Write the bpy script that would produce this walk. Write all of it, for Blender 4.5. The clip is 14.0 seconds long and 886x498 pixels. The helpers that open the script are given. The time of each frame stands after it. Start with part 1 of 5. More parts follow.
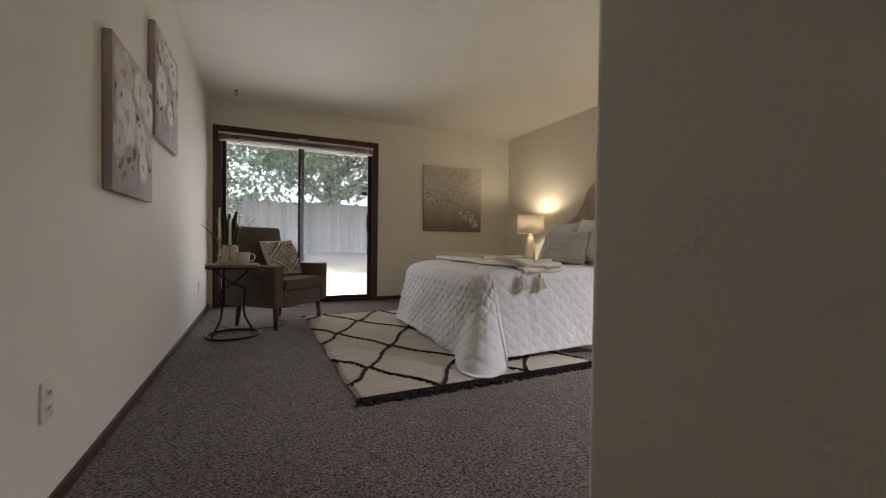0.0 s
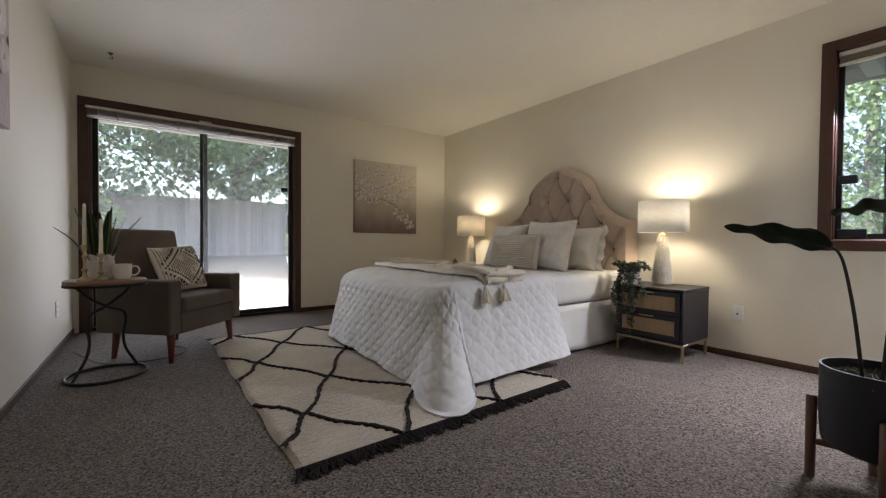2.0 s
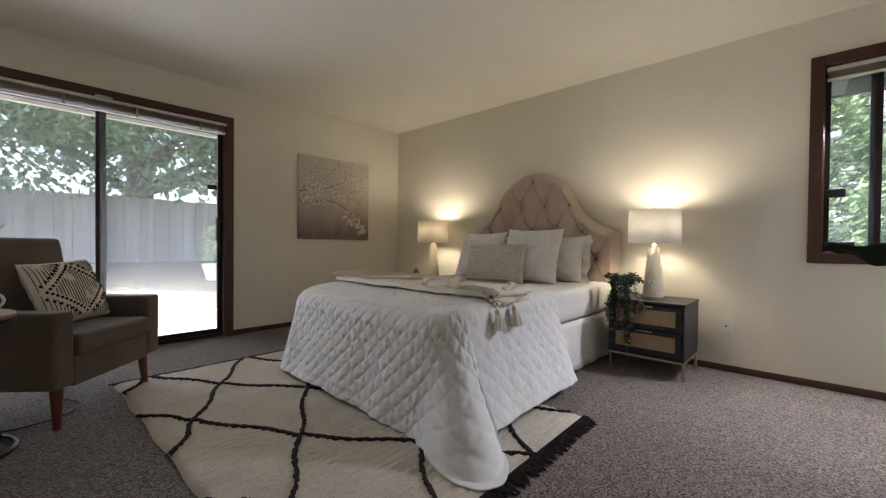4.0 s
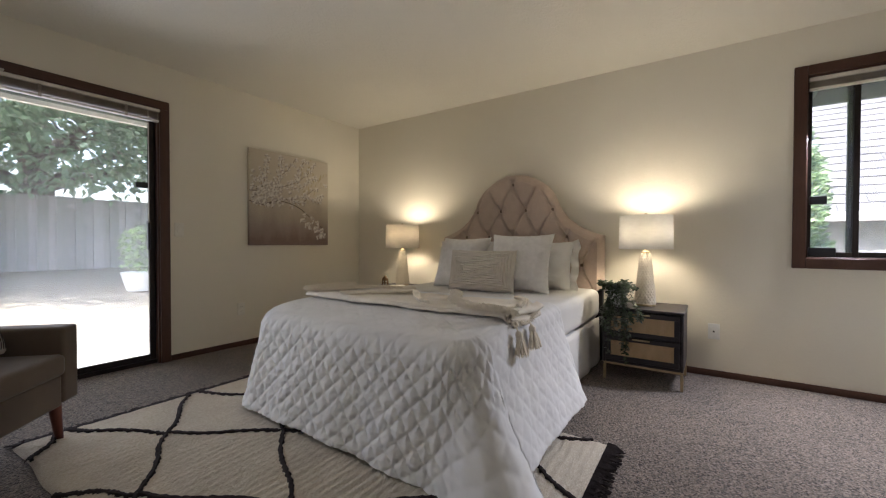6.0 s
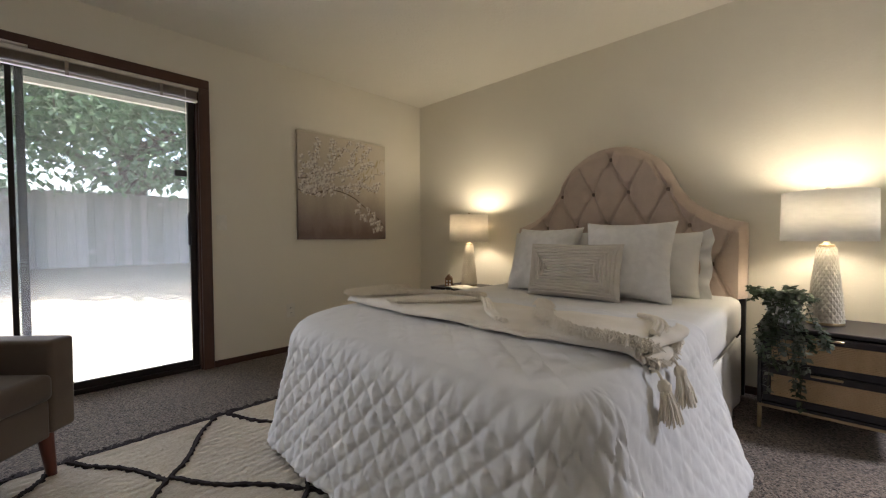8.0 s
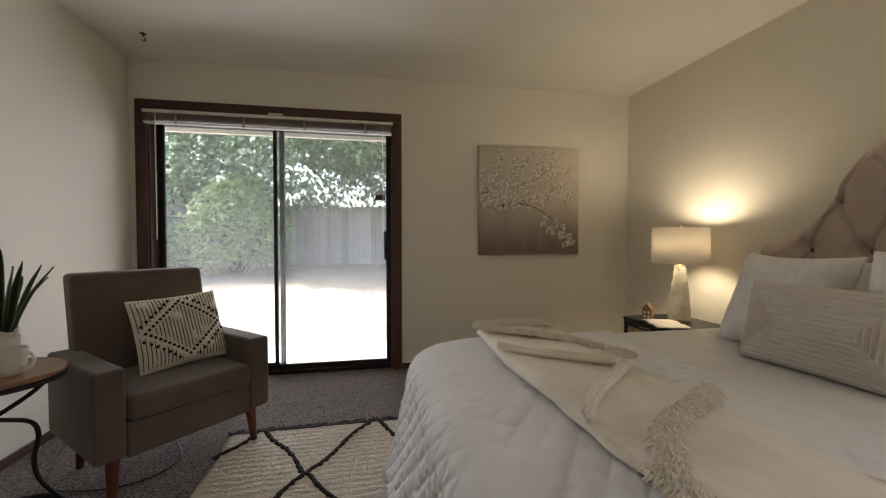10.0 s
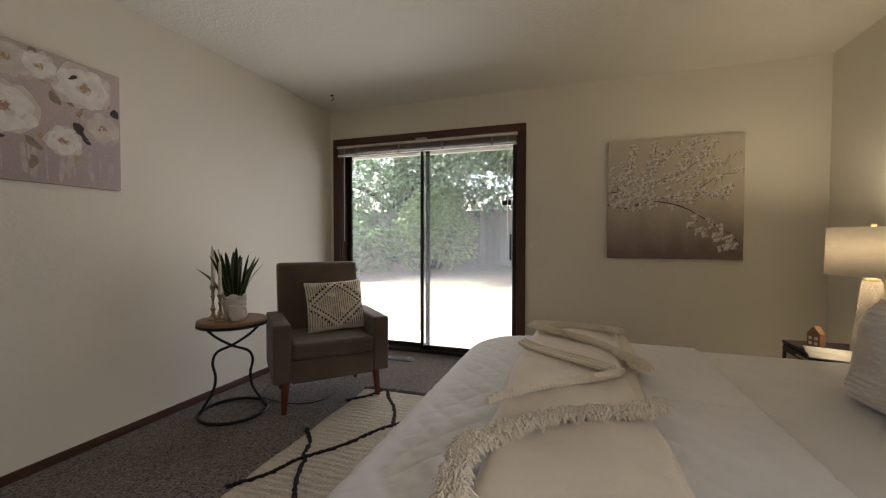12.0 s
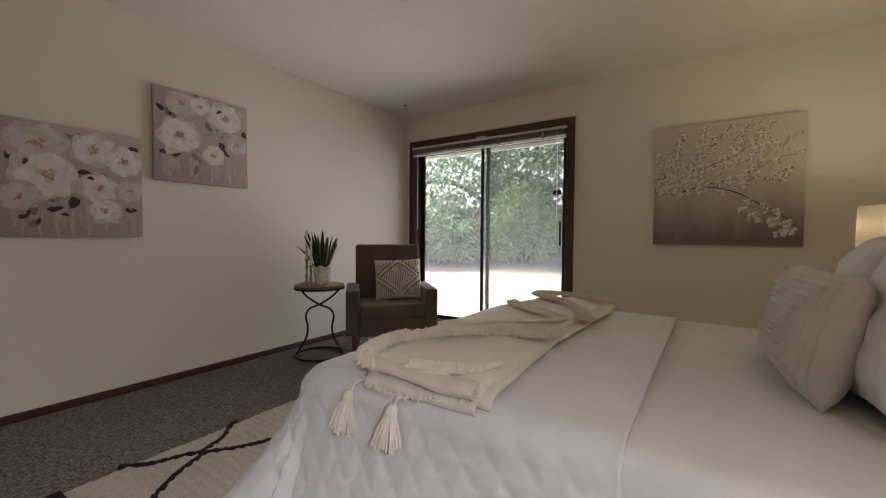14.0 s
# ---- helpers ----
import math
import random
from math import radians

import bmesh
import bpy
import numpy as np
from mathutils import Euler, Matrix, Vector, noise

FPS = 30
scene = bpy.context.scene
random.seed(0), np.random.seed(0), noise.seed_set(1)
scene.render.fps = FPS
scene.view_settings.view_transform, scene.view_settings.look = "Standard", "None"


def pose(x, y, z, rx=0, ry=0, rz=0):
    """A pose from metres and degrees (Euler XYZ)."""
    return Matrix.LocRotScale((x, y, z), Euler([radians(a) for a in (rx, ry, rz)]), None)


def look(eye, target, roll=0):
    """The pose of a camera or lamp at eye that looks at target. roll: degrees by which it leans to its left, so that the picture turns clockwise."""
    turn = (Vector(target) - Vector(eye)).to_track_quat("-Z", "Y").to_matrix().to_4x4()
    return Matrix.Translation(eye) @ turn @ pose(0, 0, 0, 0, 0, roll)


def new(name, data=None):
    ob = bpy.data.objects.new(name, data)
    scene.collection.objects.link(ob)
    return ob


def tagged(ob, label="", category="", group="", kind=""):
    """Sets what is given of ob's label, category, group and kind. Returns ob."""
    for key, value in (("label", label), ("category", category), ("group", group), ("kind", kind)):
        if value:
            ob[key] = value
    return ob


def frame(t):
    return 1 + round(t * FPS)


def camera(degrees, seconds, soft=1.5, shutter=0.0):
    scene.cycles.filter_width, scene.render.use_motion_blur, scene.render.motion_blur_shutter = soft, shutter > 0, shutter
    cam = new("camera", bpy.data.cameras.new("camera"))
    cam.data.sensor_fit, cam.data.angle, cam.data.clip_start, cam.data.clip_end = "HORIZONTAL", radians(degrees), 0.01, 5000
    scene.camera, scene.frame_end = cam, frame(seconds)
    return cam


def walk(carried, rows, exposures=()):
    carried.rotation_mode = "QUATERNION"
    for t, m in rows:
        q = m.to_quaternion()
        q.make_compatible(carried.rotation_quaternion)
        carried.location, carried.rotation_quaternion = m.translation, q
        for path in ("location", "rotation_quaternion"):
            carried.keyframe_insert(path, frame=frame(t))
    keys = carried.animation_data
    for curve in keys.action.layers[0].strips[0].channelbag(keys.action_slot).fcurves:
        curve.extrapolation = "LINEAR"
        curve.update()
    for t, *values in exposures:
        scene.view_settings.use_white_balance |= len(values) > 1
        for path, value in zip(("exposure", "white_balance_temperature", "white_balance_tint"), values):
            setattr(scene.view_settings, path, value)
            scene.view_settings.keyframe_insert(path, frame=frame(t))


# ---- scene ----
cam = camera(96.5, 14.0, soft=1.2)
PATH = [
    (0, (0.572, 0.662, 0.819), (1.405, 2.481, 0.78), 0.8),
    (0.5, (0.579, 0.775, 0.829), (1.486, 2.557, 0.783), 0.6),
    (1, (0.581, 0.903, 0.833), (1.574, 2.638, 0.791), 0.5),
    (1.5, (0.584, 1.028, 0.836), (1.673, 2.705, 0.797), 0.7),
    (2, (0.591, 1.161, 0.865), (1.773, 2.774, 0.825), 0.5),
    (2.5, (0.569, 1.346, 0.872), (1.831, 2.898, 0.838), 0.6),
    (3, (0.554, 1.516, 0.885), (1.889, 3.004, 0.858), 0.7),
    (5.5, (0.568, 2.146, 0.982), (2.186, 3.322, 0.952), 0.2),
    (6, (0.581, 2.255, 0.991), (2.232, 3.383, 0.961), 0.1),
    (6.5, (0.659, 2.354, 0.998), (2.317, 3.471, 0.962), -0.0),
    (7, (0.797, 2.473, 1.0), (2.44, 3.613, 0.956), -0.1),
    (7.5, (0.948, 2.579, 0.986), (2.518, 3.817, 0.936), -0.3),
    (8, (1.09, 2.676, 0.976), (2.526, 4.066, 0.919), -0.3),
    (8.5, (1.244, 2.732, 1.001), (2.456, 4.321, 0.938), -0.5),
    (9, (1.411, 2.746, 1.032), (2.34, 4.517, 0.97), -0.6),
    (11.3, (2.18, 2.498, 1.17), (1.857, 4.471, 1.117), 0.2),
    (11.5, (2.268, 2.496, 1.15), (1.829, 4.447, 1.102), -0.0),
    (12, (2.446, 2.437, 1.119), (1.807, 4.331, 1.07), 0.1),
    (12.5, (2.638, 2.372, 1.097), (1.848, 4.209, 1.041), 0.2),
    (13, (2.803, 2.31, 1.065), (1.883, 4.085, 1.008), 0.3),
    (13.5, (2.948, 2.264, 1.043), (1.921, 3.979, 0.982), 0.4),
    (14, (3.089, 2.222, 1.024), (1.969, 3.877, 0.957), 0.4),
]
walk(cam, [(t, look(eye, target, roll)) for t, eye, target, roll in PATH], [(0.0, 2.74, 6200.0, 19.5), (2.5, 2.80, 5900.0, 18.5), (6.5, 2.84, 5900.0, 18.5), (8.5, 2.86, 6050.0, 18.0), (11.5, 2.68, 6350.0, 19.5), (14.0, 2.57, 6300.0, 19.5)])

# ---- world, sun, large lights ----
XR, YF, H = 4.155, 6.0, 2.44
world = bpy.data.worlds.new("sky")
scene.world = world
world.use_nodes = True
sky = world.node_tree.nodes.new("ShaderNodeTexSky")
sky.sky_type, sky.sun_disc = "NISHITA", False
sky.sun_elevation, sky.sun_rotation = radians(55), radians(299)
sky.air_density, sky.dust_density = 1.0, 6.0
back = world.node_tree.nodes["Background"]
world.node_tree.links.new(sky.outputs[0], back.inputs[0])
back.inputs[1].default_value = 0.15


def lamp(name, kind, m, power, colour, **more):
    data = bpy.data.lights.new(name, kind)
    data.energy, data.color = power, colour
    for key, value in more.items():
        if key == "size":
            data.size = value
        elif key == "size_y":
            data.shape, data.size_y = "RECTANGLE", value
        elif key == "angle":
            data.angle = value
        elif key == "spread":
            data.spread = value
        elif key == "radius":
            data.shadow_soft_size = value
    ob = new(name, data)
    ob.matrix_world = m
    return ob


lamp("sun", "SUN", look((-9, 5, 15), (0, 0, 0)), 3.2, (1.0, 0.95, 0.87), angle=radians(0.6))
lamp("sky_door", "AREA", look((1.035, 6.035, 1.04), (1.035, 2.0, 1.04)), 2.2, (0.95, 0.97, 1.0), size=1.76, size_y=1.88, spread=radians(110))
lamp("sky_window", "AREA", look((4.12, 1.489, 1.72), (3.05, 1.75, 0.0)), 2.9, (0.93, 0.96, 1.0), size=0.46, size_y=0.14, spread=radians(100))


# ---- materials ----
def material(name, base, rough=0.6, metal=0.0, second=None, scale=8.0, fine=120.0, bump=0.15, depth=0.002, mix=0.5,
             spec=0.4, sheen=0.0, stretch=(1, 1, 1), fine_mix=0.25, detail=4.0, per_object=0.0):
    """A surface with broad and fine variation in colour and relief, in metres."""
    mat = bpy.data.materials.new(name)
    mat.use_nodes = True
    tree = mat.node_tree
    nodes, links = tree.nodes, tree.links
    shader = nodes["Principled BSDF"]
    coords = nodes.new("ShaderNodeTexCoord")
    place = nodes.new("ShaderNodeMapping")
    place.inputs["Scale"].default_value = stretch
    links.new(coords.outputs["Object"], place.inputs[0])
    broad = nodes.new("ShaderNodeTexNoise")
    broad.inputs["Scale"].default_value, broad.inputs["Detail"].default_value = scale, detail
    grain = nodes.new("ShaderNodeTexNoise")
    grain.inputs["Scale"].default_value, grain.inputs["Detail"].default_value = fine, 3.0
    for tex in (broad, grain):
        links.new(place.outputs[0], tex.inputs["Vector"])
    second = second or tuple(c * 0.78 for c in base)
    ramp = nodes.new("ShaderNodeValToRGB")
    ramp.color_ramp.elements[0].position, ramp.color_ramp.elements[1].position = 0.5 - mix / 2, 0.5 + mix / 2
    ramp.color_ramp.elements[0].color, ramp.color_ramp.elements[1].color = (*second, 1), (*base, 1)
    links.new(broad.outputs["Fac"], ramp.inputs[0])
    tint = nodes.new("ShaderNodeMixRGB")
    tint.blend_type, tint.inputs[0].default_value = "OVERLAY", fine_mix
    links.new(ramp.outputs[0], tint.inputs[1])
    links.new(grain.outputs["Fac"], tint.inputs[2])
    out = tint.outputs[0]
    if per_object:
        info = nodes.new("ShaderNodeObjectInfo")
        span = nodes.new("ShaderNodeMapRange")
        span.inputs[3].default_value, span.inputs[4].default_value = 1 - per_object, 1 + per_object
        links.new(info.outputs["Random"], span.inputs[0])
        vary = nodes.new("ShaderNodeHueSaturation")
        links.new(span.outputs[0], vary.inputs["Value"])
        links.new(out, vary.inputs["Color"])
        out = vary.outputs[0]
    links.new(out, shader.inputs["Base Color"])
    shader.inputs["Roughness"].default_value, shader.inputs["Metallic"].default_value = rough, metal
    shader.inputs["Specular IOR Level"].default_value = spec
    if sheen:
        shader.inputs["Sheen Weight"].default_value = sheen
    if bump:
        relief = nodes.new("ShaderNodeBump")
        relief.inputs["Strength"].default_value, relief.inputs["Distance"].default_value = bump, depth
        links.new(grain.outputs["Fac"], relief.inputs["Height"])
        links.new(relief.outputs[0], shader.inputs["Normal"])
    return mat


def carpet_material():
    mat = material("carpet", (0.168, 0.134, 0.107), 0.95, spec=0.1, sheen=0.2, scale=1.6, mix=0.8, fine=260, bump=0.0, second=(0.120, 0.095, 0.076))
    nodes, links = mat.node_tree.nodes, mat.node_tree.links
    shader = nodes["Principled BSDF"]
    coords = nodes["Texture Coordinate"]
    tufts = nodes.new("ShaderNodeTexVoronoi")
    tufts.inputs["Scale"].default_value = 140
    lumps = nodes.new("ShaderNodeTexNoise")
    lumps.inputs["Scale"].default_value, lumps.inputs["Detail"].default_value = 90, 6
    for tex in (tufts, lumps):
        links.new(coords.outputs["Object"], tex.inputs["Vector"])
    bw = nodes.new("ShaderNodeRGBToBW")
    links.new(tufts.outputs["Color"], bw.inputs[0])
    mixed = nodes.new("ShaderNodeMixRGB")
    mixed.inputs[0].default_value = 0.55
    links.new(bw.outputs[0], mixed.inputs[1])
    links.new(lumps.outputs["Fac"], mixed.inputs[2])
    span = nodes.new("ShaderNodeMapRange")
    span.inputs[1].default_value, span.inputs[2].default_value = 0.3, 0.7
    span.inputs[3].default_value, span.inputs[4].default_value = 0.10, 2.05
    links.new(mixed.outputs[0], span.inputs[0])
    speck = nodes.new("ShaderNodeHueSaturation")
    links.new(span.outputs[0], speck.inputs["Value"])
    links.new(shader.inputs["Base Color"].links[0].from_socket, speck.inputs["Color"])
    links.new(speck.outputs[0], shader.inputs["Base Color"])
    relief = nodes.new("ShaderNodeBump")
    relief.inputs["Strength"].default_value, relief.inputs["Distance"].default_value = 1.0, 0.018
    links.new(mixed.outputs[0], relief.inputs["Height"])
    links.new(relief.outputs[0], shader.inputs["Normal"])
    return mat


def plaster_material(name, base, size, depth, strength=0.5):
    """Painted plasterboard with a rolled or sprayed texture of soft lumps."""
    mat = material(name, base, 0.75, spec=0.25, scale=1.3, mix=0.9, fine=90, bump=0.0, second=tuple(c * 0.95 for c in base), fine_mix=0.05)
    nodes, links = mat.node_tree.nodes, mat.node_tree.links
    lumps = nodes.new("ShaderNodeTexNoise")
    lumps.inputs["Scale"].default_value, lumps.inputs["Detail"].default_value = size, 3
    lumps.inputs["Distortion"].default_value = 0.8
    links.new(nodes["Texture Coordinate"].outputs["Object"], lumps.inputs["Vector"])
    ramp = nodes.new("ShaderNodeValToRGB")
    ramp.color_ramp.elements[0].position, ramp.color_ramp.elements[1].position = 0.45, 0.68
    links.new(lumps.outputs["Fac"], ramp.inputs[0])
    relief = nodes.new("ShaderNodeBump")
    relief.inputs["Strength"].default_value, relief.inputs["Distance"].default_value = strength, depth
    links.new(ramp.outputs[0], relief.inputs["Height"])
    links.new(relief.outputs[0], nodes["Principled BSDF"].inputs["Normal"])
    return mat


def glass_material():
    mat = bpy.data.materials.new("window_glass")
    mat.use_nodes = True
    nodes, links = mat.node_tree.nodes, mat.node_tree.links
    nodes.remove(nodes["Principled BSDF"])
    clear, gloss, both = nodes.new("ShaderNodeBsdfTransparent"), nodes.new("ShaderNodeBsdfGlossy"), nodes.new("ShaderNodeMixShader")
    clear.inputs[0].default_value = (0.93, 0.96, 0.95, 1)
    gloss.inputs["Roughness"].default_value = 0.02
    bend = nodes.new("ShaderNodeFresnel")
    bend.inputs[0].default_value = 1.45
    links.new(bend.outputs[0], both.inputs[0])
    links.new(clear.outputs[0], both.inputs[1])
    links.new(gloss.outputs[0], both.inputs[2])
    # Translucent share added to lay a pale veil of glare over the view.
    haze, hazed = nodes.new("ShaderNodeBsdfTranslucent"), nodes.new("ShaderNodeMixShader")
    haze.inputs[0].default_value = (0.9, 0.95, 1.0, 1)
    hazed.inputs[0].default_value = 0.085
    links.new(both.outputs[0], hazed.inputs[1])
    links.new(haze.outputs[0], hazed.inputs[2])
    links.new(hazed.outputs[0], nodes["Material Output"].inputs[0])
    return mat


def shade_material(name, let_through, tone):
    """Linen that lets the bulb's light through."""
    mat = material(name, tone, 0.9, scale=60, fine=420, bump=0.2, second=tuple(c * 0.9 for c in tone), stretch=(0.3, 0.3, 1), fine_mix=0.06)
    nodes, links = mat.node_tree.nodes, mat.node_tree.links
    shader = nodes["Principled BSDF"]
    let, both = nodes.new("ShaderNodeBsdfTranslucent"), nodes.new("ShaderNodeMixShader")
    links.new(shader.inputs["Base Color"].links[0].from_socket, let.inputs[0])
    both.inputs[0].default_value = let_through
    links.new(shader.outputs[0], both.inputs[1])
    links.new(let.outputs[0], both.inputs[2])
    links.new(both.outputs[0], nodes["Material Output"].inputs[0])
    return mat


def leaf_material(name, base, second):
    mat = material(name, base, 0.5, second=second, scale=3, fine=40, bump=0.1, mix=0.7, spec=0.3)
    nodes, links = mat.node_tree.nodes, mat.node_tree.links
    shader = nodes["Principled BSDF"]
    island = nodes.new("ShaderNodeNewGeometry")
    span = nodes.new("ShaderNodeMapRange")
    span.inputs[3].default_value, span.inputs[4].default_value = 0.6, 1.45
    links.new(island.outputs["Random Per Island"], span.inputs[0])
    vary = nodes.new("ShaderNodeHueSaturation")
    links.new(span.outputs[0], vary.inputs["Value"])
    links.new(shader.inputs["Base Color"].links[0].from_socket, vary.inputs["Color"])
    links.new(vary.outputs[0], shader.inputs["Base Color"])
    let, both = nodes.new("ShaderNodeBsdfTranslucent"), nodes.new("ShaderNodeMixShader")
    links.new(vary.outputs[0], let.inputs[0])
    both.inputs[0].default_value = 0.5
    links.new(shader.outputs[0], both.inputs[1])
    links.new(let.outputs[0], both.inputs[2])
    links.new(both.outputs[0], nodes["Material Output"].inputs[0])
    return mat


WALL = plaster_material("wall_paint", (0.80, 0.755, 0.645), 34, 0.002, 0.16)
CEIL = plaster_material("ceiling_texture", (0.82, 0.785, 0.695), 42, 0.004, 0.4)
CARPET = carpet_material()
TRIM = material("dark_stained_wood", (0.085, 0.040, 0.025), 0.45, second=(0.06, 0.026, 0.016), scale=6, fine=70, stretch=(1, 1, 0.12), bump=0.15)
TRIM_X = material("dark_stained_wood_across", (0.085, 0.040, 0.025), 0.45, second=(0.06, 0.026, 0.016), scale=6, fine=70, stretch=(0.12, 1, 1), bump=0.15)
BRONZE = material("bronze_aluminium", (0.035, 0.028, 0.024), 0.42, metal=0.6, scale=5, fine=200, bump=0.05)
BLACK = material("black_plastic", (0.012, 0.012, 0.013), 0.45, scale=10, fine=150, bump=0.05)
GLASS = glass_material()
BLIND = material("blind_slats", (0.74, 0.70, 0.62), 0.4, scale=9, fine=160, bump=0.05)
# Darker than BLIND: the shade of slats against daylight is in this colour.
SLAT = material("backlit_blind_slats", (0.40, 0.335, 0.27), 0.45, scale=9, fine=160, bump=0.05)
PLATE = material("ivory_plate", (0.86, 0.83, 0.74), 0.35, scale=10, fine=100, bump=0.02)
WHITE_PLATE = material("white_plate", (0.82, 0.82, 0.80), 0.35, scale=10, fine=100, bump=0.02)
QUILT = material("white_cotton_quilt", (0.80, 0.79, 0.77), 0.9, second=(0.74, 0.73, 0.715), scale=5, fine=420, bump=0.25, depth=0.001, spec=0.15, sheen=0.15, fine_mix=0.08)
SHEET = material("white_sheet", (0.80, 0.785, 0.755), 0.9, second=(0.74, 0.725, 0.69), scale=7, fine=600, bump=0.15, depth=0.001, spec=0.15, fine_mix=0.06)
THROW = material("cream_wool_throw", (0.83, 0.76, 0.64), 0.95, second=(0.76, 0.69, 0.57), scale=14, fine=300, bump=0.5, depth=0.002, spec=0.1, sheen=0.3)
LINEN = material("beige_linen_headboard", (0.60, 0.485, 0.40), 0.95, second=(0.53, 0.425, 0.35), scale=12, fine=700, bump=0.3, depth=0.001, spec=0.15, sheen=0.2)
KNIT = material("oatmeal_ribbed_cotton", (0.69, 0.635, 0.56), 0.95, second=(0.62, 0.57, 0.50), scale=12, fine=500, bump=0.35, depth=0.001, spec=0.1)
OLIVE = material("olive_brown_velvet", (0.140, 0.105, 0.078), 0.85, second=(0.092, 0.070, 0.054), scale=4, fine=450, bump=0.2, depth=0.001, spec=0.15, sheen=0.25)
CHERRY = material("cherry_wood", (0.16, 0.045, 0.026), 0.35, second=(0.09, 0.026, 0.016), scale=9, fine=90, stretch=(1, 1, 0.15), bump=0.1)
WALNUT = material("walnut_wood", (0.17, 0.085, 0.048), 0.45, second=(0.10, 0.05, 0.03), scale=9, fine=90, stretch=(1, 1, 0.15), bump=0.1)
OAK = material("brown_table_wood", (0.30, 0.17, 0.085), 0.42, second=(0.19, 0.10, 0.05), scale=10, fine=80, stretch=(0.12, 1, 1), bump=0.12)
IRON = material("black_iron", (0.028, 0.024, 0.022), 0.5, metal=0.5, scale=15, fine=160, bump=0.15)
BRASS = material("brushed_brass", (0.50, 0.40, 0.24), 0.32, metal=1.0, scale=20, fine=250, bump=0.05)
NIGHT = material("black_stained_wood", (0.022, 0.018, 0.021), 0.4, second=(0.014, 0.011, 0.013), scale=8, fine=110, stretch=(1, 1, 0.2), bump=0.12)
CERAMIC = material("cream_ceramic", (0.74, 0.68, 0.57), 0.3, second=(0.66, 0.60, 0.49), scale=14, fine=120, bump=0.06)
MUG = material("white_ceramic", (0.78, 0.74, 0.68), 0.3, second=(0.70, 0.66, 0.6), scale=12, fine=100, bump=0.05)
WAX = material("ivory_wax", (0.80, 0.74, 0.60), 0.4, scale=12, fine=80, bump=0.05)
PAPER = material("book_paper", (0.80, 0.76, 0.66), 0.8, scale=12, fine=200, bump=0.05)
WHITE_SHADE = shade_material("white_lamp_linen", 0.21, (0.90, 0.885, 0.84))
LINEN_SHADE = shade_material("slubbed_lamp_linen", 0.24, (0.80, 0.75, 0.66))
RUG = material("cream_wool_rug", (0.70, 0.63, 0.52), 0.95, second=(0.58, 0.51, 0.41), scale=7, fine=240, bump=1.0, depth=0.01, spec=0.1, stretch=(0.35, 1, 1), fine_mix=0.6)
RUG_DARK = material("charcoal_wool", (0.045, 0.036, 0.036), 0.95, second=(0.028, 0.022, 0.022), scale=40, fine=300, bump=0.8, depth=0.006, spec=0.1)


# ---- builders ----
def box(bm, x0, x1, y0, y1, z0, z1, bevel=0.0, steps=2):
    made = bmesh.ops.create_cube(bm, size=1.0)["verts"]
    for v in made:
        v.co = Vector((x0 + (v.co.x + 0.5) * (x1 - x0), y0 + (v.co.y + 0.5) * (y1 - y0), z0 + (v.co.z + 0.5) * (z1 - z0)))
    if bevel:
        edges = list({e for v in made for e in v.link_edges})
        bmesh.ops.bevel(bm, geom=edges, offset=bevel, segments=steps, profile=0.6, affect="EDGES")
    return bm


def boxed(*args, **kw):
    return box(bmesh.new(), *args, **kw)


def lathe(bm, rows, seg=32, x=0.0, y=0.0, close=True):
    """Turns rows of (radius, height) round an upright axis."""
    rings = [[bm.verts.new((x + r * math.cos(2 * math.pi * i / seg), y + r * math.sin(2 * math.pi * i / seg), z)) for i in range(seg)] for r, z in rows]
    for a, b in zip(rings, rings[1:]):
        for i in range(seg):
            bm.faces.new((a[i], a[(i + 1) % seg], b[(i + 1) % seg], b[i]))
    if close:
        bm.faces.new(rings[0][::-1])
        bm.faces.new(rings[-1])
    return bm


def tube(bm, points, radius, seg=8):
    """A round bar along points; radius may be a list."""
    points = [Vector(p) for p in points]
    radii = radius if isinstance(radius, (list, tuple)) else [radius] * len(points)
    rings, side = [], None
    for i, p in enumerate(points):
        way = (points[min(i + 1, len(points) - 1)] - points[max(i - 1, 0)]).normalized()
        if side is None:
            side = way.cross(Vector((0.3, 0.5, 0.81))).normalized()
        side = (side - way * side.dot(way)).normalized()
        up = way.cross(side)
        rings.append([bm.verts.new(p + radii[i] * (side * math.cos(2 * math.pi * k / seg) + up * math.sin(2 * math.pi * k / seg))) for k in range(seg)])
    for a, b in zip(rings, rings[1:]):
        for k in range(seg):
            bm.faces.new((a[k], a[(k + 1) % seg], b[(k + 1) % seg], b[k]))
    bm.faces.new(rings[0][::-1])
    bm.faces.new(rings[-1])
    return bm


def sheet(bm, nu, nv, f, wrap=False):
    """A grid of nu by nv places f(u, v), u and v from 0 to 1."""
    rows = [[bm.verts.new(f(i / (nu - 1), j / (nv - 1))) for j in range(nv)] for i in range(nu)]
    for i in range(nu - 1):
        for j in range(nv - 1):
            bm.faces.new((rows[i][j], rows[i + 1][j], rows[i + 1][j + 1], rows[i][j + 1]))
    return bm


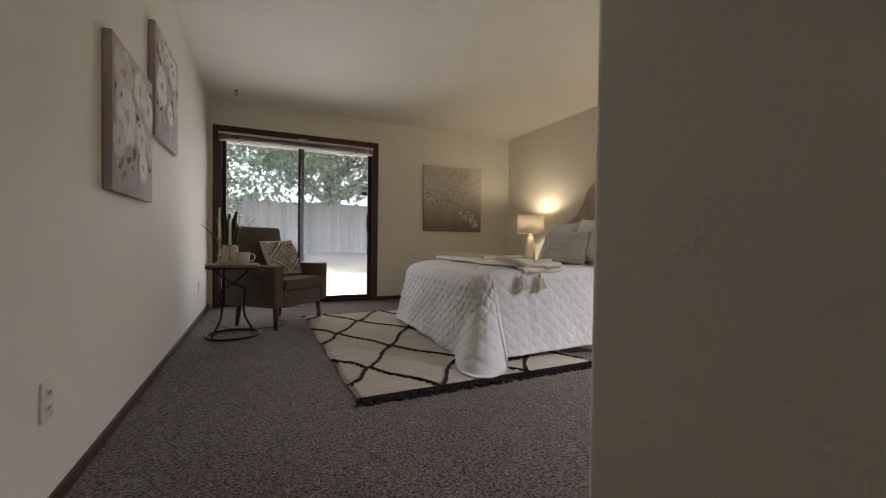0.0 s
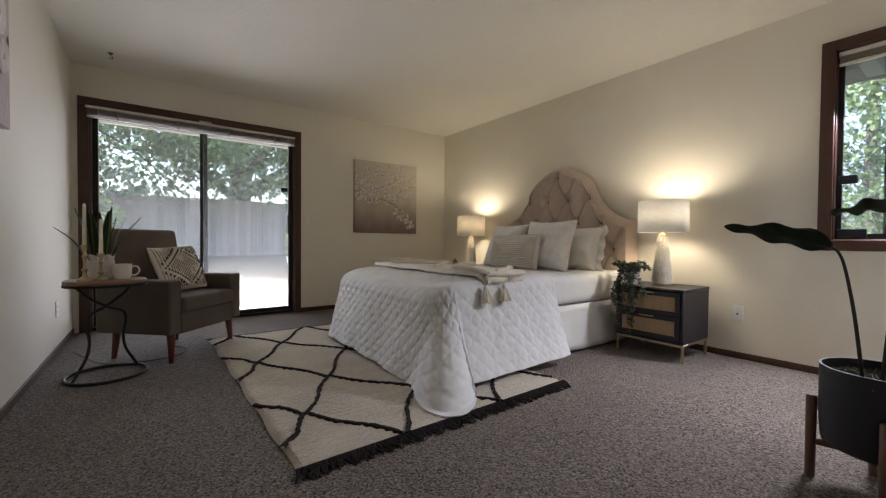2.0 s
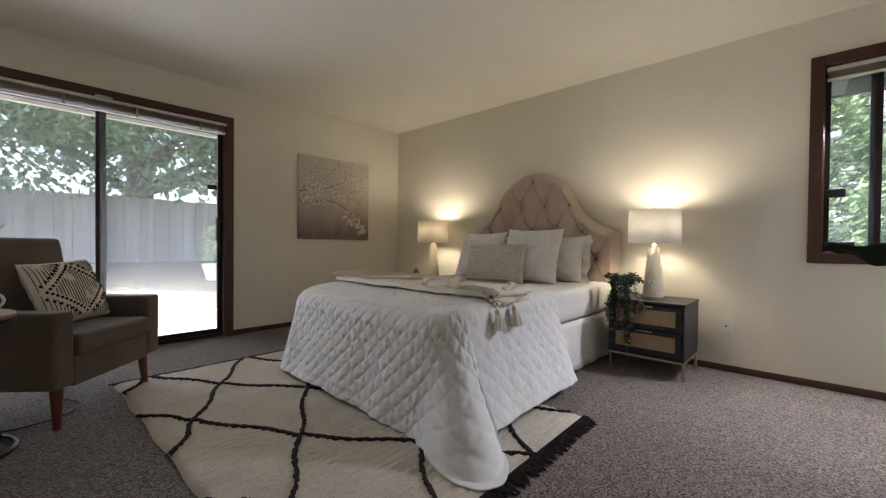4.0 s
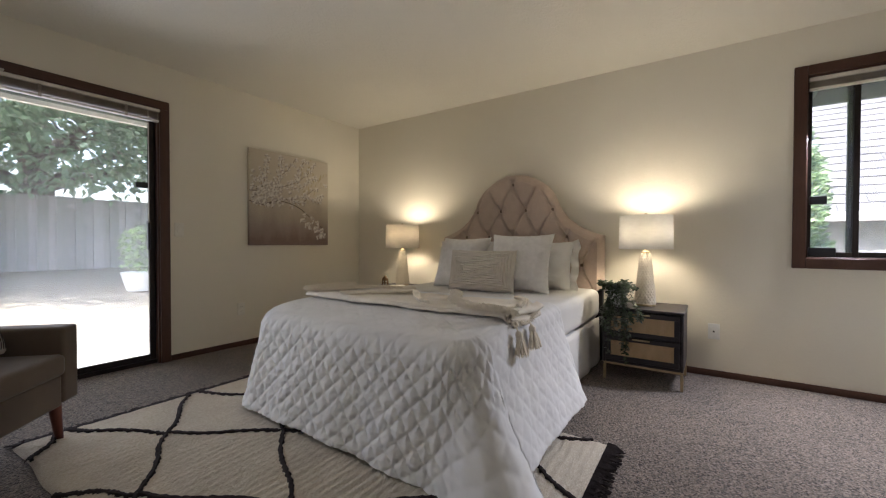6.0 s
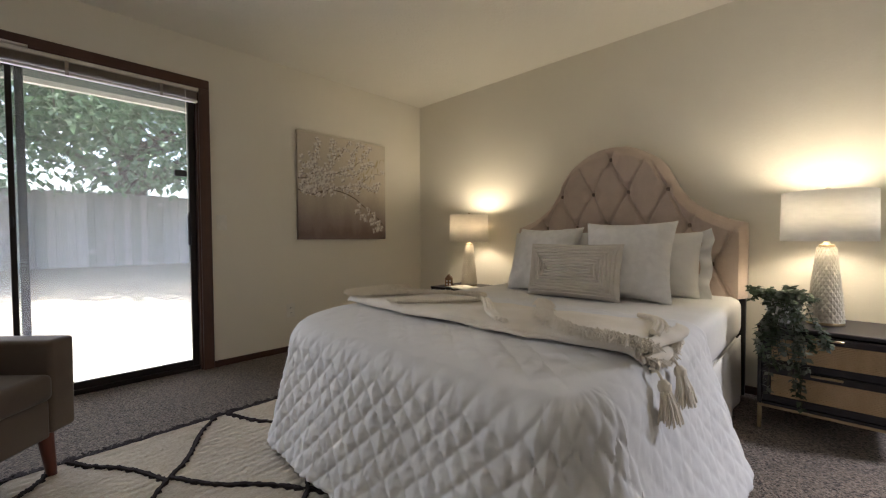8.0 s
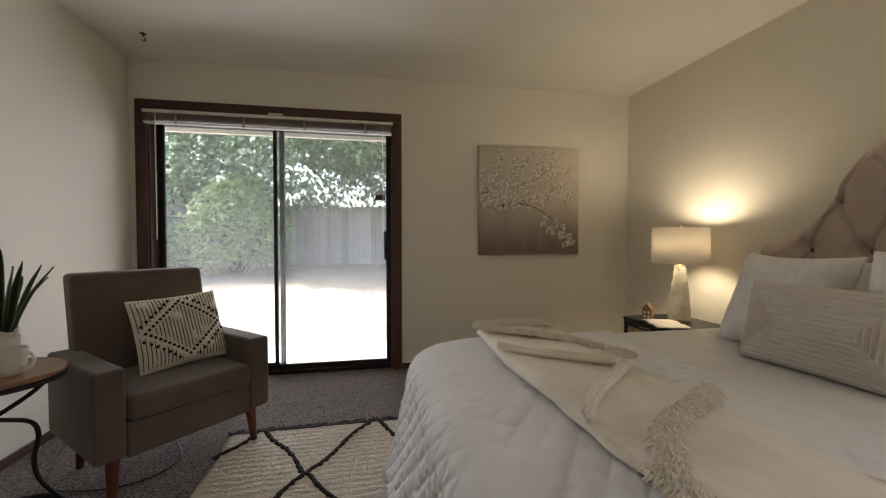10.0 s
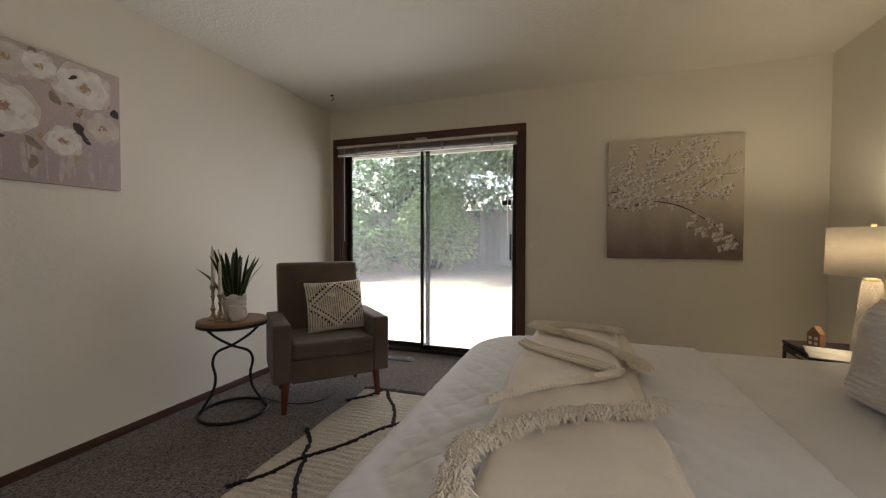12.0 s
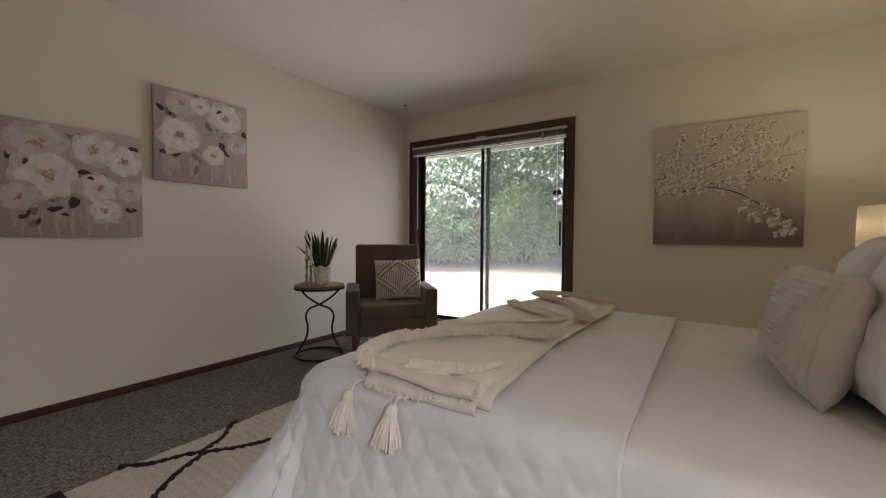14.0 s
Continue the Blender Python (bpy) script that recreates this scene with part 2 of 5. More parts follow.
def smooth_curve(points, n):
    """n places along a curve that passes smoothly through points."""
    points = [Vector(p) for p in points]
    out = []
    for k in range(n):
        s = k / (n - 1) * (len(points) - 1)
        i = min(int(s), len(points) - 2)
        t = s - i
        p0, p1, p2, p3 = points[max(i - 1, 0)], points[i], points[i + 1], points[min(i + 2, len(points) - 1)]
        out.append(0.5 * (2 * p1 + (p2 - p0) * t + (2 * p0 - 5 * p1 + 4 * p2 - p3) * t * t + (3 * p1 - p0 - 3 * p2 + p3) * t ** 3))
    return out


def mesh_of(name, bm, mat, smooth=True):
    bmesh.ops.recalc_face_normals(bm, faces=bm.faces)
    data = bpy.data.meshes.new(name)
    bm.to_mesh(data)
    bm.free()
    data.materials.append(mat)
    if smooth:
        data.shade_smooth()
        data.set_sharp_from_angle(angle=radians(38))
    return data


def part(name, bm, mat, parent=None, label="", m=None, thick=0.0):
    """One mesh object, under a thing or a part."""
    ob = new(name, mesh_of(name, bm, mat))
    if parent:
        ob.parent = parent
    if m:
        ob.matrix_basis = m
    if thick:
        solid = ob.modifiers.new("thickness", "SOLIDIFY")
        solid.thickness, solid.offset = thick, -1
    if label:
        tagged(ob, label)
    return ob


def thing(name, m, label, category, group="", kind=""):
    ob = new(name)
    ob.empty_display_size = 0.1
    ob.matrix_basis = m
    return tagged(ob, label, category, group, kind)


def structure(name, bm, mat, label="", category=""):
    return tagged(part(name, bm, mat), label, category or name.split("_")[0], kind="structure")


# ---- the room ----
structure("floor", boxed(-0.14, XR + 0.14, -2.0, YF + 0.05, -0.12, 0.0), CARPET, "wall-to-wall grey-beige cut-pile carpet", "carpet")
structure("ceiling", boxed(-0.14, XR + 0.14, -2.0, YF + 0.14, H, H + 0.12), CEIL, "off-white textured plaster ceiling", "ceiling")
structure("wall_west", boxed(-0.14, 0.0, -2.0, YF, -0.1, H), WALL, "cream painted plasterboard wall", "wall")
bm = bmesh.new()
box(bm, -0.14, 0.115, YF, YF + 0.14, -0.1, H)
box(bm, 1.955, XR + 0.14, YF, YF + 0.14, -0.1, H)
box(bm, 0.115, 1.955, YF, YF + 0.14, 2.09, H)
structure("wall_north", bm, WALL, "cream painted wall around the sliding door", "wall")
WY0, WY1, WZ0, WZ1 = 1.225, 1.752, 0.885, 2.118
bm = bmesh.new()
box(bm, XR, XR + 0.14, WY1, YF, -0.1, H)
box(bm, XR, XR + 0.14, 0.85, WY0, -0.1, H)
box(bm, XR, XR + 0.14, WY0, WY1, -0.1, WZ0)
box(bm, XR, XR + 0.14, WY0, WY1, WZ1, H)
structure("wall_east", bm, WALL, "cream painted wall behind the bed", "wall")
bm = bmesh.new()
plan = [(0.893, -2.0), (0.893, 0.984), (XR, 0.984), (XR, 0.85), (1.04, 0.85), (1.04, -2.0)]
low, high = [bm.verts.new((x, y, -0.1)) for x, y in plan], [bm.verts.new((x, y, H)) for x, y in plan]
for k in range(6):
    bm.faces.new((low[k], low[(k + 1) % 6], high[(k + 1) % 6], high[k]))
corner_edge = [e for e in low[1].link_edges if e.other_vert(low[1]) is high[1]]
bmesh.ops.bevel(bm, geom=corner_edge, offset=0.012, segments=4, profile=0.5, affect="EDGES")
structure("wall_south", bm, WALL, "cream painted wall turning into the entry passage", "wall")
structure("wall_back", boxed(0.0, 0.893, -2.0, -1.9, -0.1, H), WALL, "cream painted wall closing the passage", "wall")


def baseboard(name, x0, x1, y0, y1):
    structure(name, boxed(x0, x1, y0, y1, 0.0, 0.048, 0.004), TRIM_X, "low dark-stained wooden baseboard", "baseboard")


baseboard("baseboard_west", 0.0, 0.012, -1.9, YF - 0.013)
baseboard("baseboard_north", 2.02, XR - 0.013, YF - 0.012, YF)
baseboard("baseboard_east", XR - 0.012, XR, 0.99, YF)
baseboard("baseboard_south", 0.92, XR - 0.013, 0.984, 0.996)
baseboard("baseboard_entry", 0.881, 0.893, -1.9, 0.96)


# ---- sliding door and window ----
def slab(x0, x1, y0, y1, z0, z1, bevel=0.003):
    return boxed(x0, x1, y0, y1, z0, z1, bevel, steps=1)


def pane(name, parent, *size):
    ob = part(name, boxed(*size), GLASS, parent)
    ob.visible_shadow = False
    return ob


door = thing("sliding_door_1", pose(0, YF, 0), "closed glass sliding patio door with dark wood casing and bronze frame", "sliding door", kind="structure")
part("casing_side", slab(0.045, 0.122, -0.02, 0.0, 0, 2.077), TRIM, door, "dark-stained wooden casing")
part("casing_side", slab(1.948, 2.018, -0.02, 0.0, 0, 2.077), TRIM, door, "dark-stained wooden casing")
part("casing_head", slab(0.045, 2.018, -0.02, 0.0, 2.078, 2.145), TRIM_X, door, "dark-stained wooden casing")
part("jamb", slab(0.116, 0.134, 0.0, 0.138, 0, 2.088), TRIM, door)
part("jamb", slab(1.936, 1.954, 0.0, 0.138, 0, 2.088), TRIM, door)
part("head_jamb", slab(0.135, 1.935, 0.0, 0.138, 2.072, 2.089), TRIM_X, door)
part("track", slab(0.135, 1.935, 0.03, 0.138, 0.0, 0.03), BRONZE, door, "bronze aluminium sill track")
part("head_track", slab(0.135, 1.935, 0.04, 0.13, 2.035, 2.071), BRONZE, door)


def sash(x0, x1, y0, y1, left, right):
    s = part("sash", slab(x0, x0 + left, y0, y1, 0.031, 2.034), BRONZE, door, "dark bronze aluminium sash")
    part("stile", slab(x1 - right, x1, y0, y1, 0.031, 2.034), BRONZE, s)
    part("rail", slab(x0 + left, x1 - right, y0, y1, 0.031, 0.075), BRONZE, s)
    part("rail", slab(x0 + left, x1 - right, y0, y1, 1.99, 2.034), BRONZE, s)
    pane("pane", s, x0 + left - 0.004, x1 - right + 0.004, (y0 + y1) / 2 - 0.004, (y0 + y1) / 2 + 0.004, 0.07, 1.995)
    return s


fixed = sash(0.135, 1.066, 0.106, 0.136, 0.045, 0.038)
slider = sash(0.992, 1.935, 0.05, 0.08, 0.027, 0.042)
part("handle", slab(1.872, 1.892, 0.012, 0.048, 0.93, 1.17, 0.006), BLACK, slider, "black pull handle")
part("latch", slab(0.996, 1.010, 0.03, 0.049, 1.05, 1.11), BLACK, slider)
part("sensor", slab(1.80, 1.882, 0.03, 0.049, 1.43, 1.475, 0.004), BLACK, slider, "small black box on the glass")

blind = thing("venetian_blind", pose(0, YF, 0), "raised beige slatted blind stacked under the door head", "blind")
part("headrail", slab(0.10, 1.945, -0.034, -0.004, 2.045, 2.07), BLIND, blind)
for k in range(9):
    z = 2.040 - k * 0.0066
    part("slat", slab(0.112, 1.935, -0.034 + 0.003 * (k % 2), -0.006 + 0.003 * (k % 2), z - 0.0016, z, 0.0), SLAT, blind)
part("bottom_rail", slab(0.11, 1.937, -0.036, -0.004, 1.963, 1.979), BLIND, blind)
for x in (0.33, 0.80, 1.25, 1.72):
    part("tape", slab(x - 0.009, x + 0.009, -0.041, -0.037, 1.962, 2.045, 0.0), SLAT, blind)
part("bracket", slab(0.98, 1.09, -0.05, -0.021, 2.072, 2.084), BLIND, blind)
part("cord", tube(bmesh.new(), [(1.86, -0.038, 2.04), (1.863, -0.036, 1.6), (1.86, -0.038, 1.15)], 0.0025, 6), BLIND, blind)
part("wand", tube(bmesh.new(), [(0.19, -0.038, 2.04), (0.19, -0.036, 1.1)], 0.004, 6), BLIND, blind)

win = thing("window_1", pose(XR, 0, 0), "tall sliding window with dark wood casing", "window", kind="structure")
part("casing_side", slab(-0.02, 0.0, WY1 - 0.008, WY1 + 0.06, WZ0 - 0.06, WZ1 + 0.06), TRIM, win)
part("casing_side", slab(-0.02, 0.0, WY0 - 0.06, WY0 + 0.008, WZ0 - 0.06, WZ1 + 0.06), TRIM, win)
part("casing_head", slab(-0.02, 0.0, WY0 + 0.009, WY1 - 0.009, WZ1 - 0.008, WZ1 + 0.06), TRIM_X, win)
part("casing_sill", slab(-0.02, 0.0, WY0 + 0.009, WY1 - 0.009, WZ0 - 0.06, WZ0 + 0.008), TRIM_X, win)
part("window_liner", slab(0.0, 0.138, WY1 - 0.015, WY1 - 0.001, WZ0, WZ1), TRIM, win)
part("window_liner", slab(0.0, 0.138, WY0 + 0.001, WY0 + 0.015, WZ0, WZ1), TRIM, win)
part("window_sill", slab(0.0, 0.138, WY0 + 0.016, WY1 - 0.016, WZ0 + 0.001, WZ0 + 0.015), TRIM_X, win)
part("head_liner", slab(0.0, 0.138, WY0 + 0.016, WY1 - 0.016, WZ1 - 0.015, WZ1 - 0.001), TRIM_X, win)
for a, b, x in ((WY1 - 0.016, 1.478, 0.05), (1.53, WY0 + 0.016, 0.085)):
    lo, hi = min(a, b), max(a, b)
    s = part("sash", slab(x, x + 0.03, hi - 0.026, hi, WZ0 + 0.016, WZ1 - 0.016), BRONZE, win, "dark bronze aluminium sash")
    part("stile", slab(x, x + 0.03, lo, lo + 0.03, WZ0 + 0.016, WZ1 - 0.016), BRONZE, s)
    part("rail", slab(x, x + 0.03, lo + 0.03, hi - 0.026, WZ0 + 0.016, WZ0 + 0.05), BRONZE, s)
    part("rail", slab(x, x + 0.03, lo + 0.03, hi - 0.026, WZ1 - 0.046, WZ1 - 0.016), BRONZE, s)
    pane("pane", s, x + 0.012, x + 0.018, lo + 0.025, hi - 0.022, WZ0 + 0.046, WZ1 - 0.042)
part("sensor", slab(0.02, 0.049, 1.635, 1.722, 1.255, 1.31, 0.004), BLACK, win, "small black box on the glass")
part("latch", slab(0.018, 0.049, 1.59, 1.725, 0.905, 0.965, 0.004), BLACK, win, "black latch block")
wblind = thing("venetian_blind", pose(XR, 0, 0), "raised beige slatted blind at the window head", "blind")
part("headrail", slab(0.005, 0.035, WY0 + 0.018, WY1 - 0.018, WZ1 - 0.045, WZ1 - 0.017), BLIND, wblind)
for k in range(9):
    z = WZ1 - 0.05 - k * 0.0042
    part("slat", slab(0.005, 0.034, WY0 + 0.022, WY1 - 0.022, z - 0.001, z, 0.0), SLAT, wblind)
part("bottom_rail", slab(0.004, 0.036, WY0 + 0.02, WY1 - 0.02, WZ1 - 0.105, WZ1 - 0.09), BLIND, wblind)


# ---- bed ----
BX0, BX1, BY, BTOP, BHALF = 1.875, 4.04, 3.79, 0.625, 0.78
bed = thing("bed", pose(0, 0, 0), "queen bed with white quilted coverlet and beige tufted headboard", "bed")


HEAD_TOP = ((0.0, 1.636), (0.10, 1.628), (0.18, 1.598), (0.25, 1.556), (0.31, 1.512), (0.36, 1.448), (0.40, 1.360), (0.44, 1.286), (0.50, 1.212), (0.58, 1.150), (0.66, 1.106), (0.74, 1.074), (0.79, 1.060), (0.82, 1.052))


def headboard_height(s):
    """The height of the arched top at s from -1 to 1 across: a dome on two hollow shoulders."""
    a = min(abs(s) * 0.80, 0.815)
    for (a0, z0), (a1, z1) in zip(HEAD_TOP, HEAD_TOP[1:]):
        if a <= a1:
            return z0 + (z1 - z0) * (a - a0) / (a1 - a0)
    return HEAD_TOP[-1][1]


# The board's linen, with the shade of the button pits put into its colour.
BUTTON = material("shaded_button_linen", (0.30, 0.235, 0.19), 0.95, scale=30, fine=500, bump=0.2, spec=0.1)


def headboard():
    half, y0 = 0.80, 3.815
    buttons = []
    for row in range(5):
        z = 1.538 - row * 0.245
        n = 7 if row % 2 == 0 else 6
        step = 0.253
        for k in range(n):
            s = (k - (n - 1) / 2) * step
            if z < headboard_height(s / half) - 0.045 and abs(s) < half - 0.05 and z > 0.65:
                buttons.append((s, z))

    def bulge(s, z):
        d = min(math.hypot((s - a) / 0.253, (z - b) / 0.253) for a, b in buttons)
        fold = 0.0
        for sign in (1, -1):
            p = s / 0.253 + sign * (z - 1.538) / 0.49
            near = abs(p - round(p))
            fold = max(fold, max(0.0, 1 - near / 0.055))
        inside = min(1.0, max(0.0, (headboard_height(s / half) - z) / 0.07))
        return (min(1.0, d / 0.30) ** 0.6 * 0.055 - 0.016 * fold ** 0.7 * inside) * inside

    bm = bmesh.new()
    nu, nv = 210, 130

    def face(u, v):
        s = (u * 2 - 1) * half
        top = headboard_height(u * 2 - 1)
        z = 0.60 + (top - 0.60) * v
        edge = min(1.0, (1 - abs(u * 2 - 1)) * half / 0.03, (1 - v) * (top - 0.6) / 0.03)
        return (4.075 - 0.03 * math.sqrt(max(0.0, edge * (2 - edge))) - bulge(s, z) * min(1.0, edge), y0 + s, z)

    sheet(bm, nu, nv, face)
    rim = [e for e in bm.edges if e.is_boundary]
    made = bmesh.ops.extrude_edge_only(bm, edges=rim)["geom"]
    for v in made:
        if isinstance(v, bmesh.types.BMVert):
            v.co.x = 4.145
    board = part("headboard", bm, LINEN, bed, "beige linen headboard with an arched top and button tufting")
    for s, z in buttons:
        b = bmesh.new()
        bmesh.ops.create_uvsphere(b, u_segments=10, v_segments=6, radius=0.015)
        part("button", b, BUTTON, board, m=Matrix.Translation((4.040, y0 + s, z)) @ Matrix.Diagonal((0.5, 1, 1, 1)))
    for y in (3.05, 4.60):
        part("headboard_leg", slab(4.09, 4.13, y - 0.03, y + 0.03, 0.0, 0.66), BLACK, bed, "black headboard strut")


headboard()
part("frame", slab(BX0 + 0.14, BX1, BY - 0.70, BY + 0.70, 0.10, 0.17), BLACK, bed)
for x in (BX0 + 0.2, 3.95):
    for y in (BY - 0.64, BY + 0.64):
        part("leg", slab(x - 0.02, x + 0.02, y - 0.02, y + 0.02, 0.0, 0.1), BLACK, bed)


def puffy(x0, x1, y0, y1, z0, z1, round_):
    return boxed(x0, x1, y0, y1, z0, z1, round_, steps=5)


part("box_spring", puffy(BX0 + 0.11, BX1, BY - 0.745, BY + 0.745, 0.17, 0.37, 0.03), SHEET, bed)
part("mattress", puffy(BX0 + 0.20, BX1 + 0.01, BY - 0.76, BY + 0.76, 0.375, 0.612, 0.07), SHEET, bed, "mattress in a white fitted sheet")


def valance(u, v):
    x = BX0 + 0.06 + u * (BX1 - BX0 - 0.06)
    return (x, BY - 0.752 - 0.006 * math.sin(x * 23) * (1 - v) - 0.012 * (1 - v), 0.02 + v * 0.36)


part("bed_skirt", sheet(bmesh.new(), 90, 8, valance), SHEET, bed, "white bed skirt", thick=0.003)
part("bed_skirt", sheet(bmesh.new(), 90, 8, lambda u, v: (valance(u, v)[0], 2 * BY - valance(u, v)[1], valance(u, v)[2])), SHEET, bed, "white bed skirt", thick=0.003)


def quilted(a, b):
    """The relief of puckered diamond quilting at a, b metres along the cloth."""
    d = 0.098
    a, b = a + 0.008 * noise.noise(Vector((a * 7, b * 7, 9.0))), b + 0.008 * noise.noise(Vector((a * 7, b * 7, 4.0)))
    p, q = (a + b * 0.8) / d, (a - b * 0.8) / d
    near = min(abs(p - round(p)), abs(q - round(q))) * 2
    h = (1 - (1 - near) ** 2) ** 0.8
    w = noise.noise(Vector((a * 24, b * 24, 1.7))) * 0.30 + noise.noise(Vector((a * 75, b * 40, 5.0))) * 0.32 * (1 - 0.5 * near)
    return 0.0095 * h + 0.0115 * w


def sag(x):
    """How far the cloth sinks towards the soft foot edge."""
    return 0.5 * max(0.0, 2.27 - x) ** 2


def coverlet():
    """Cloth laid over the bed's foot, hanging on three sides, with full folds at its two corners."""
    bm = bmesh.new()
    head, corner, roll = 2.96, 0.16, 0.085
    foot, half = BX0 + 0.03, BHALF
    edge = []
    n_side, n_arc, n_foot = 120, 56, 190
    x_arc = foot + corner
    for i in range(n_side):
        t = i / n_side
        edge.append((head + (x_arc - head) * t, BY - half, 0.0, -1.0))
    for i in range(n_arc):
        a = math.pi / 2 * i / n_arc
        edge.append((x_arc - corner * math.sin(a), BY - half + corner - corner * math.cos(a), -math.sin(a), -math.cos(a)))
    for i in range(n_foot + 1):
        t = i / n_foot
        edge.append((foot, BY - half + corner + (2 * half - 2 * corner) * t, -1.0, 0.0))
    for i in range(1, n_arc):
        a = math.pi / 2 * i / n_arc
        edge.append((x_arc - corner * math.cos(a), BY + half - corner + corner * math.sin(a), -math.cos(a), math.sin(a)))
    for i in range(n_side + 1):
        t = i / n_side
        edge.append((x_arc + (head - x_arc) * t, BY + half, 0.0, 1.0))
    n_drop, n_in = 92, 84
    run, rows = 0.0, []
    last = None
    for x, y, nx, ny in edge:
        if last:
            run += math.hypot(x - last[0], y - last[1]) + 0.25 * math.hypot(nx - last[2], ny - last[3]) * 0.5
        last = (x, y, nx, ny)
        ang = math.atan2(-ny, -nx)
        near_corner = math.exp(-((ang - radians(59)) / radians(27)) ** 2)
        far_corner = math.exp(-((ang + radians(45)) / radians(24)) ** 2)
        on_side = 1.0 if ny < -0.99 else 0.0
        ripple = 0.006 * math.sin(run * 17) + 0.006 * math.sin(run * 9 + 1)
        flare = 0.035 + 0.062 * max(0.0, -nx) ** 2 + 0.41 * near_corner + 0.04 * far_corner
        drop = 0.595 - 0.05 * on_side + 0.025 * near_corner + 0.02 * math.sin(run * 2.1)
        pts = []
        spine = Vector((max(x, foot + half), BY, BTOP))
        start = Vector((x - nx * roll, y - ny * roll, BTOP))
        for k in range(n_in):
            p = spine.lerp(start, (k + 0.02) / n_in)
            fade = min(1.0, (start - p).length / 0.06)
            p.z += fade * (0.5 * quilted(p.x, p.y) + 0.006 * noise.noise(Vector((p.x * 4, p.y * 4, 0.5)))) - sag(p.x)
            pts.append(p)
        for k in range(n_drop):
            s = k / (n_drop - 1)
            d = s * (drop + 0.13)
            if d < 0.13:
                a = d / 0.13 * math.pi / 2
                out, z = roll * (math.sin(a) - 1), BTOP - roll * (1 - math.cos(a))
                nout, nz = math.sin(a), math.cos(a)
            else:
                f = (d - 0.13) / drop
                out, z = flare * f ** 1.25 + ripple * f, BTOP - roll - (drop - roll) * f
                nout, nz = 1.0, 0.1
            pucker = (quilted(run, d) * (1 - 0.5 * on_side) + 0.004 * on_side * noise.noise(Vector((run * 16, d * 3, 7.0)))) * min(1.0, d / 0.05) * (0.5 if d < 0.05 else min(1.0, 0.5 + (d - 0.05) * 5))
            bend = noise.noise(Vector((run * 3.1, d * 4.0, 2.0))) * 0.014 * s
            p = Vector((x + nx * (out + bend + pucker * nout), y + ny * (out + bend + pucker * nout), max(0.028, z + pucker * nz * 0.8)))
            p.z = max(0.028, p.z - sag(max(p.x, x)) * (1 - s) ** 0.7)
            pts.append(p)
        rows.append(pts)
    verts = [[bm.verts.new(p) for p in pts] for pts in rows]
    for a, b in zip(verts, verts[1:]):
        for k in range(n_drop + n_in - 1):
            bm.faces.new((a[k], b[k], b[k + 1], a[k + 1]))
    part("coverlet", bm, QUILT, bed, "white cotton coverlet quilted in diamonds", thick=0.006)


coverlet()


# ---- seat, table, nightstands, lamps ----
chair = thing("armchair", pose(0.716, 4.882, 0, 0, 0, 46.5), "olive-brown velvet armchair on tapered cherry legs", "armchair")


def chair_parts():
    # local: x across, -y to the front
    for x in (-0.323, 0.323):
        part("arm", boxed(x - 0.055, x + 0.055, -0.305, 0.27, 0.205, 0.578, 0.02, steps=4), OLIVE, chair)
    part("seat_base", boxed(-0.267, 0.267, -0.300, 0.27, 0.195, 0.345, 0.012, steps=3), OLIVE, chair)
    cushion = boxed(-0.265, 0.265, -0.325, 0.17, 0.348, 0.45, 0.032, steps=5)
    for v in cushion.verts:
        if v.co.z > 0.4:
            v.co.z += 0.014 * (1 - (v.co.x / 0.27) ** 2)
    part("seat_cushion", cushion, OLIVE, chair, "loose velvet seat cushion")
    rest = boxed(-0.30, 0.30, 0.13, 0.245, 0.30, 0.935, 0.03, steps=5)
    bmesh.ops.subdivide_edges(rest, edges=[e for e in rest.edges if abs(e.verts[0].co.z - e.verts[1].co.z) > 0.3], cuts=6)
    for v in rest.verts:
        front = v.co.y < 0.18
        if front:
            v.co.y -= 0.012 * (1 - (v.co.x / 0.30) ** 2)
        v.co.y += 0.19 * max(0.0, v.co.z - 0.35)
        v.co.z += 0.010 * (1 - (v.co.x / 0.30) ** 2) * (v.co.z > 0.8)
    part("backrest", rest, OLIVE, chair)
    for x, y in ((-0.30, -0.245), (0.30, -0.245), (-0.27, 0.21), (0.27, 0.21)):
        leg = lathe(bmesh.new(), [(0.014, 0.0), (0.016, 0.004), (0.027, 0.195), (0.027, 0.204)], 16)
        for v in leg.verts:
            f = 1 - v.co.z / 0.2
            v.co.x += x + 0.012 * f * (1 if x > 0 else -1)
            v.co.y += y + 0.014 * f * (1 if y > 0 else -1)
        part("leg", leg, CHERRY, chair, "tapered cherry wood leg")


chair_parts()

table = thing("side_table", pose(0.353, 4.405, 0, 0, 0, 40), "round wooden side table on a twisted black iron base", "side table")
part("tabletop", lathe(bmesh.new(), [(0.0, 0.585), (0.196, 0.585), (0.203, 0.589), (0.203, 0.603), (0.198, 0.607), (0.0, 0.607)], 48, close=False), OAK, table, "brown wooden disc top")
part("rim", lathe(bmesh.new(), [(0.19, 0.569), (0.205, 0.569), (0.205, 0.584), (0.19, 0.584), (0.19, 0.569)], 48, close=False), IRON, table)
ring = [(0.2 * math.cos(a), 0.2 * math.sin(a), 0.011) for a in [2 * math.pi * k / 48 for k in range(49)]]
part("base_ring", tube(bmesh.new(), ring, 0.010, 8), IRON, table)
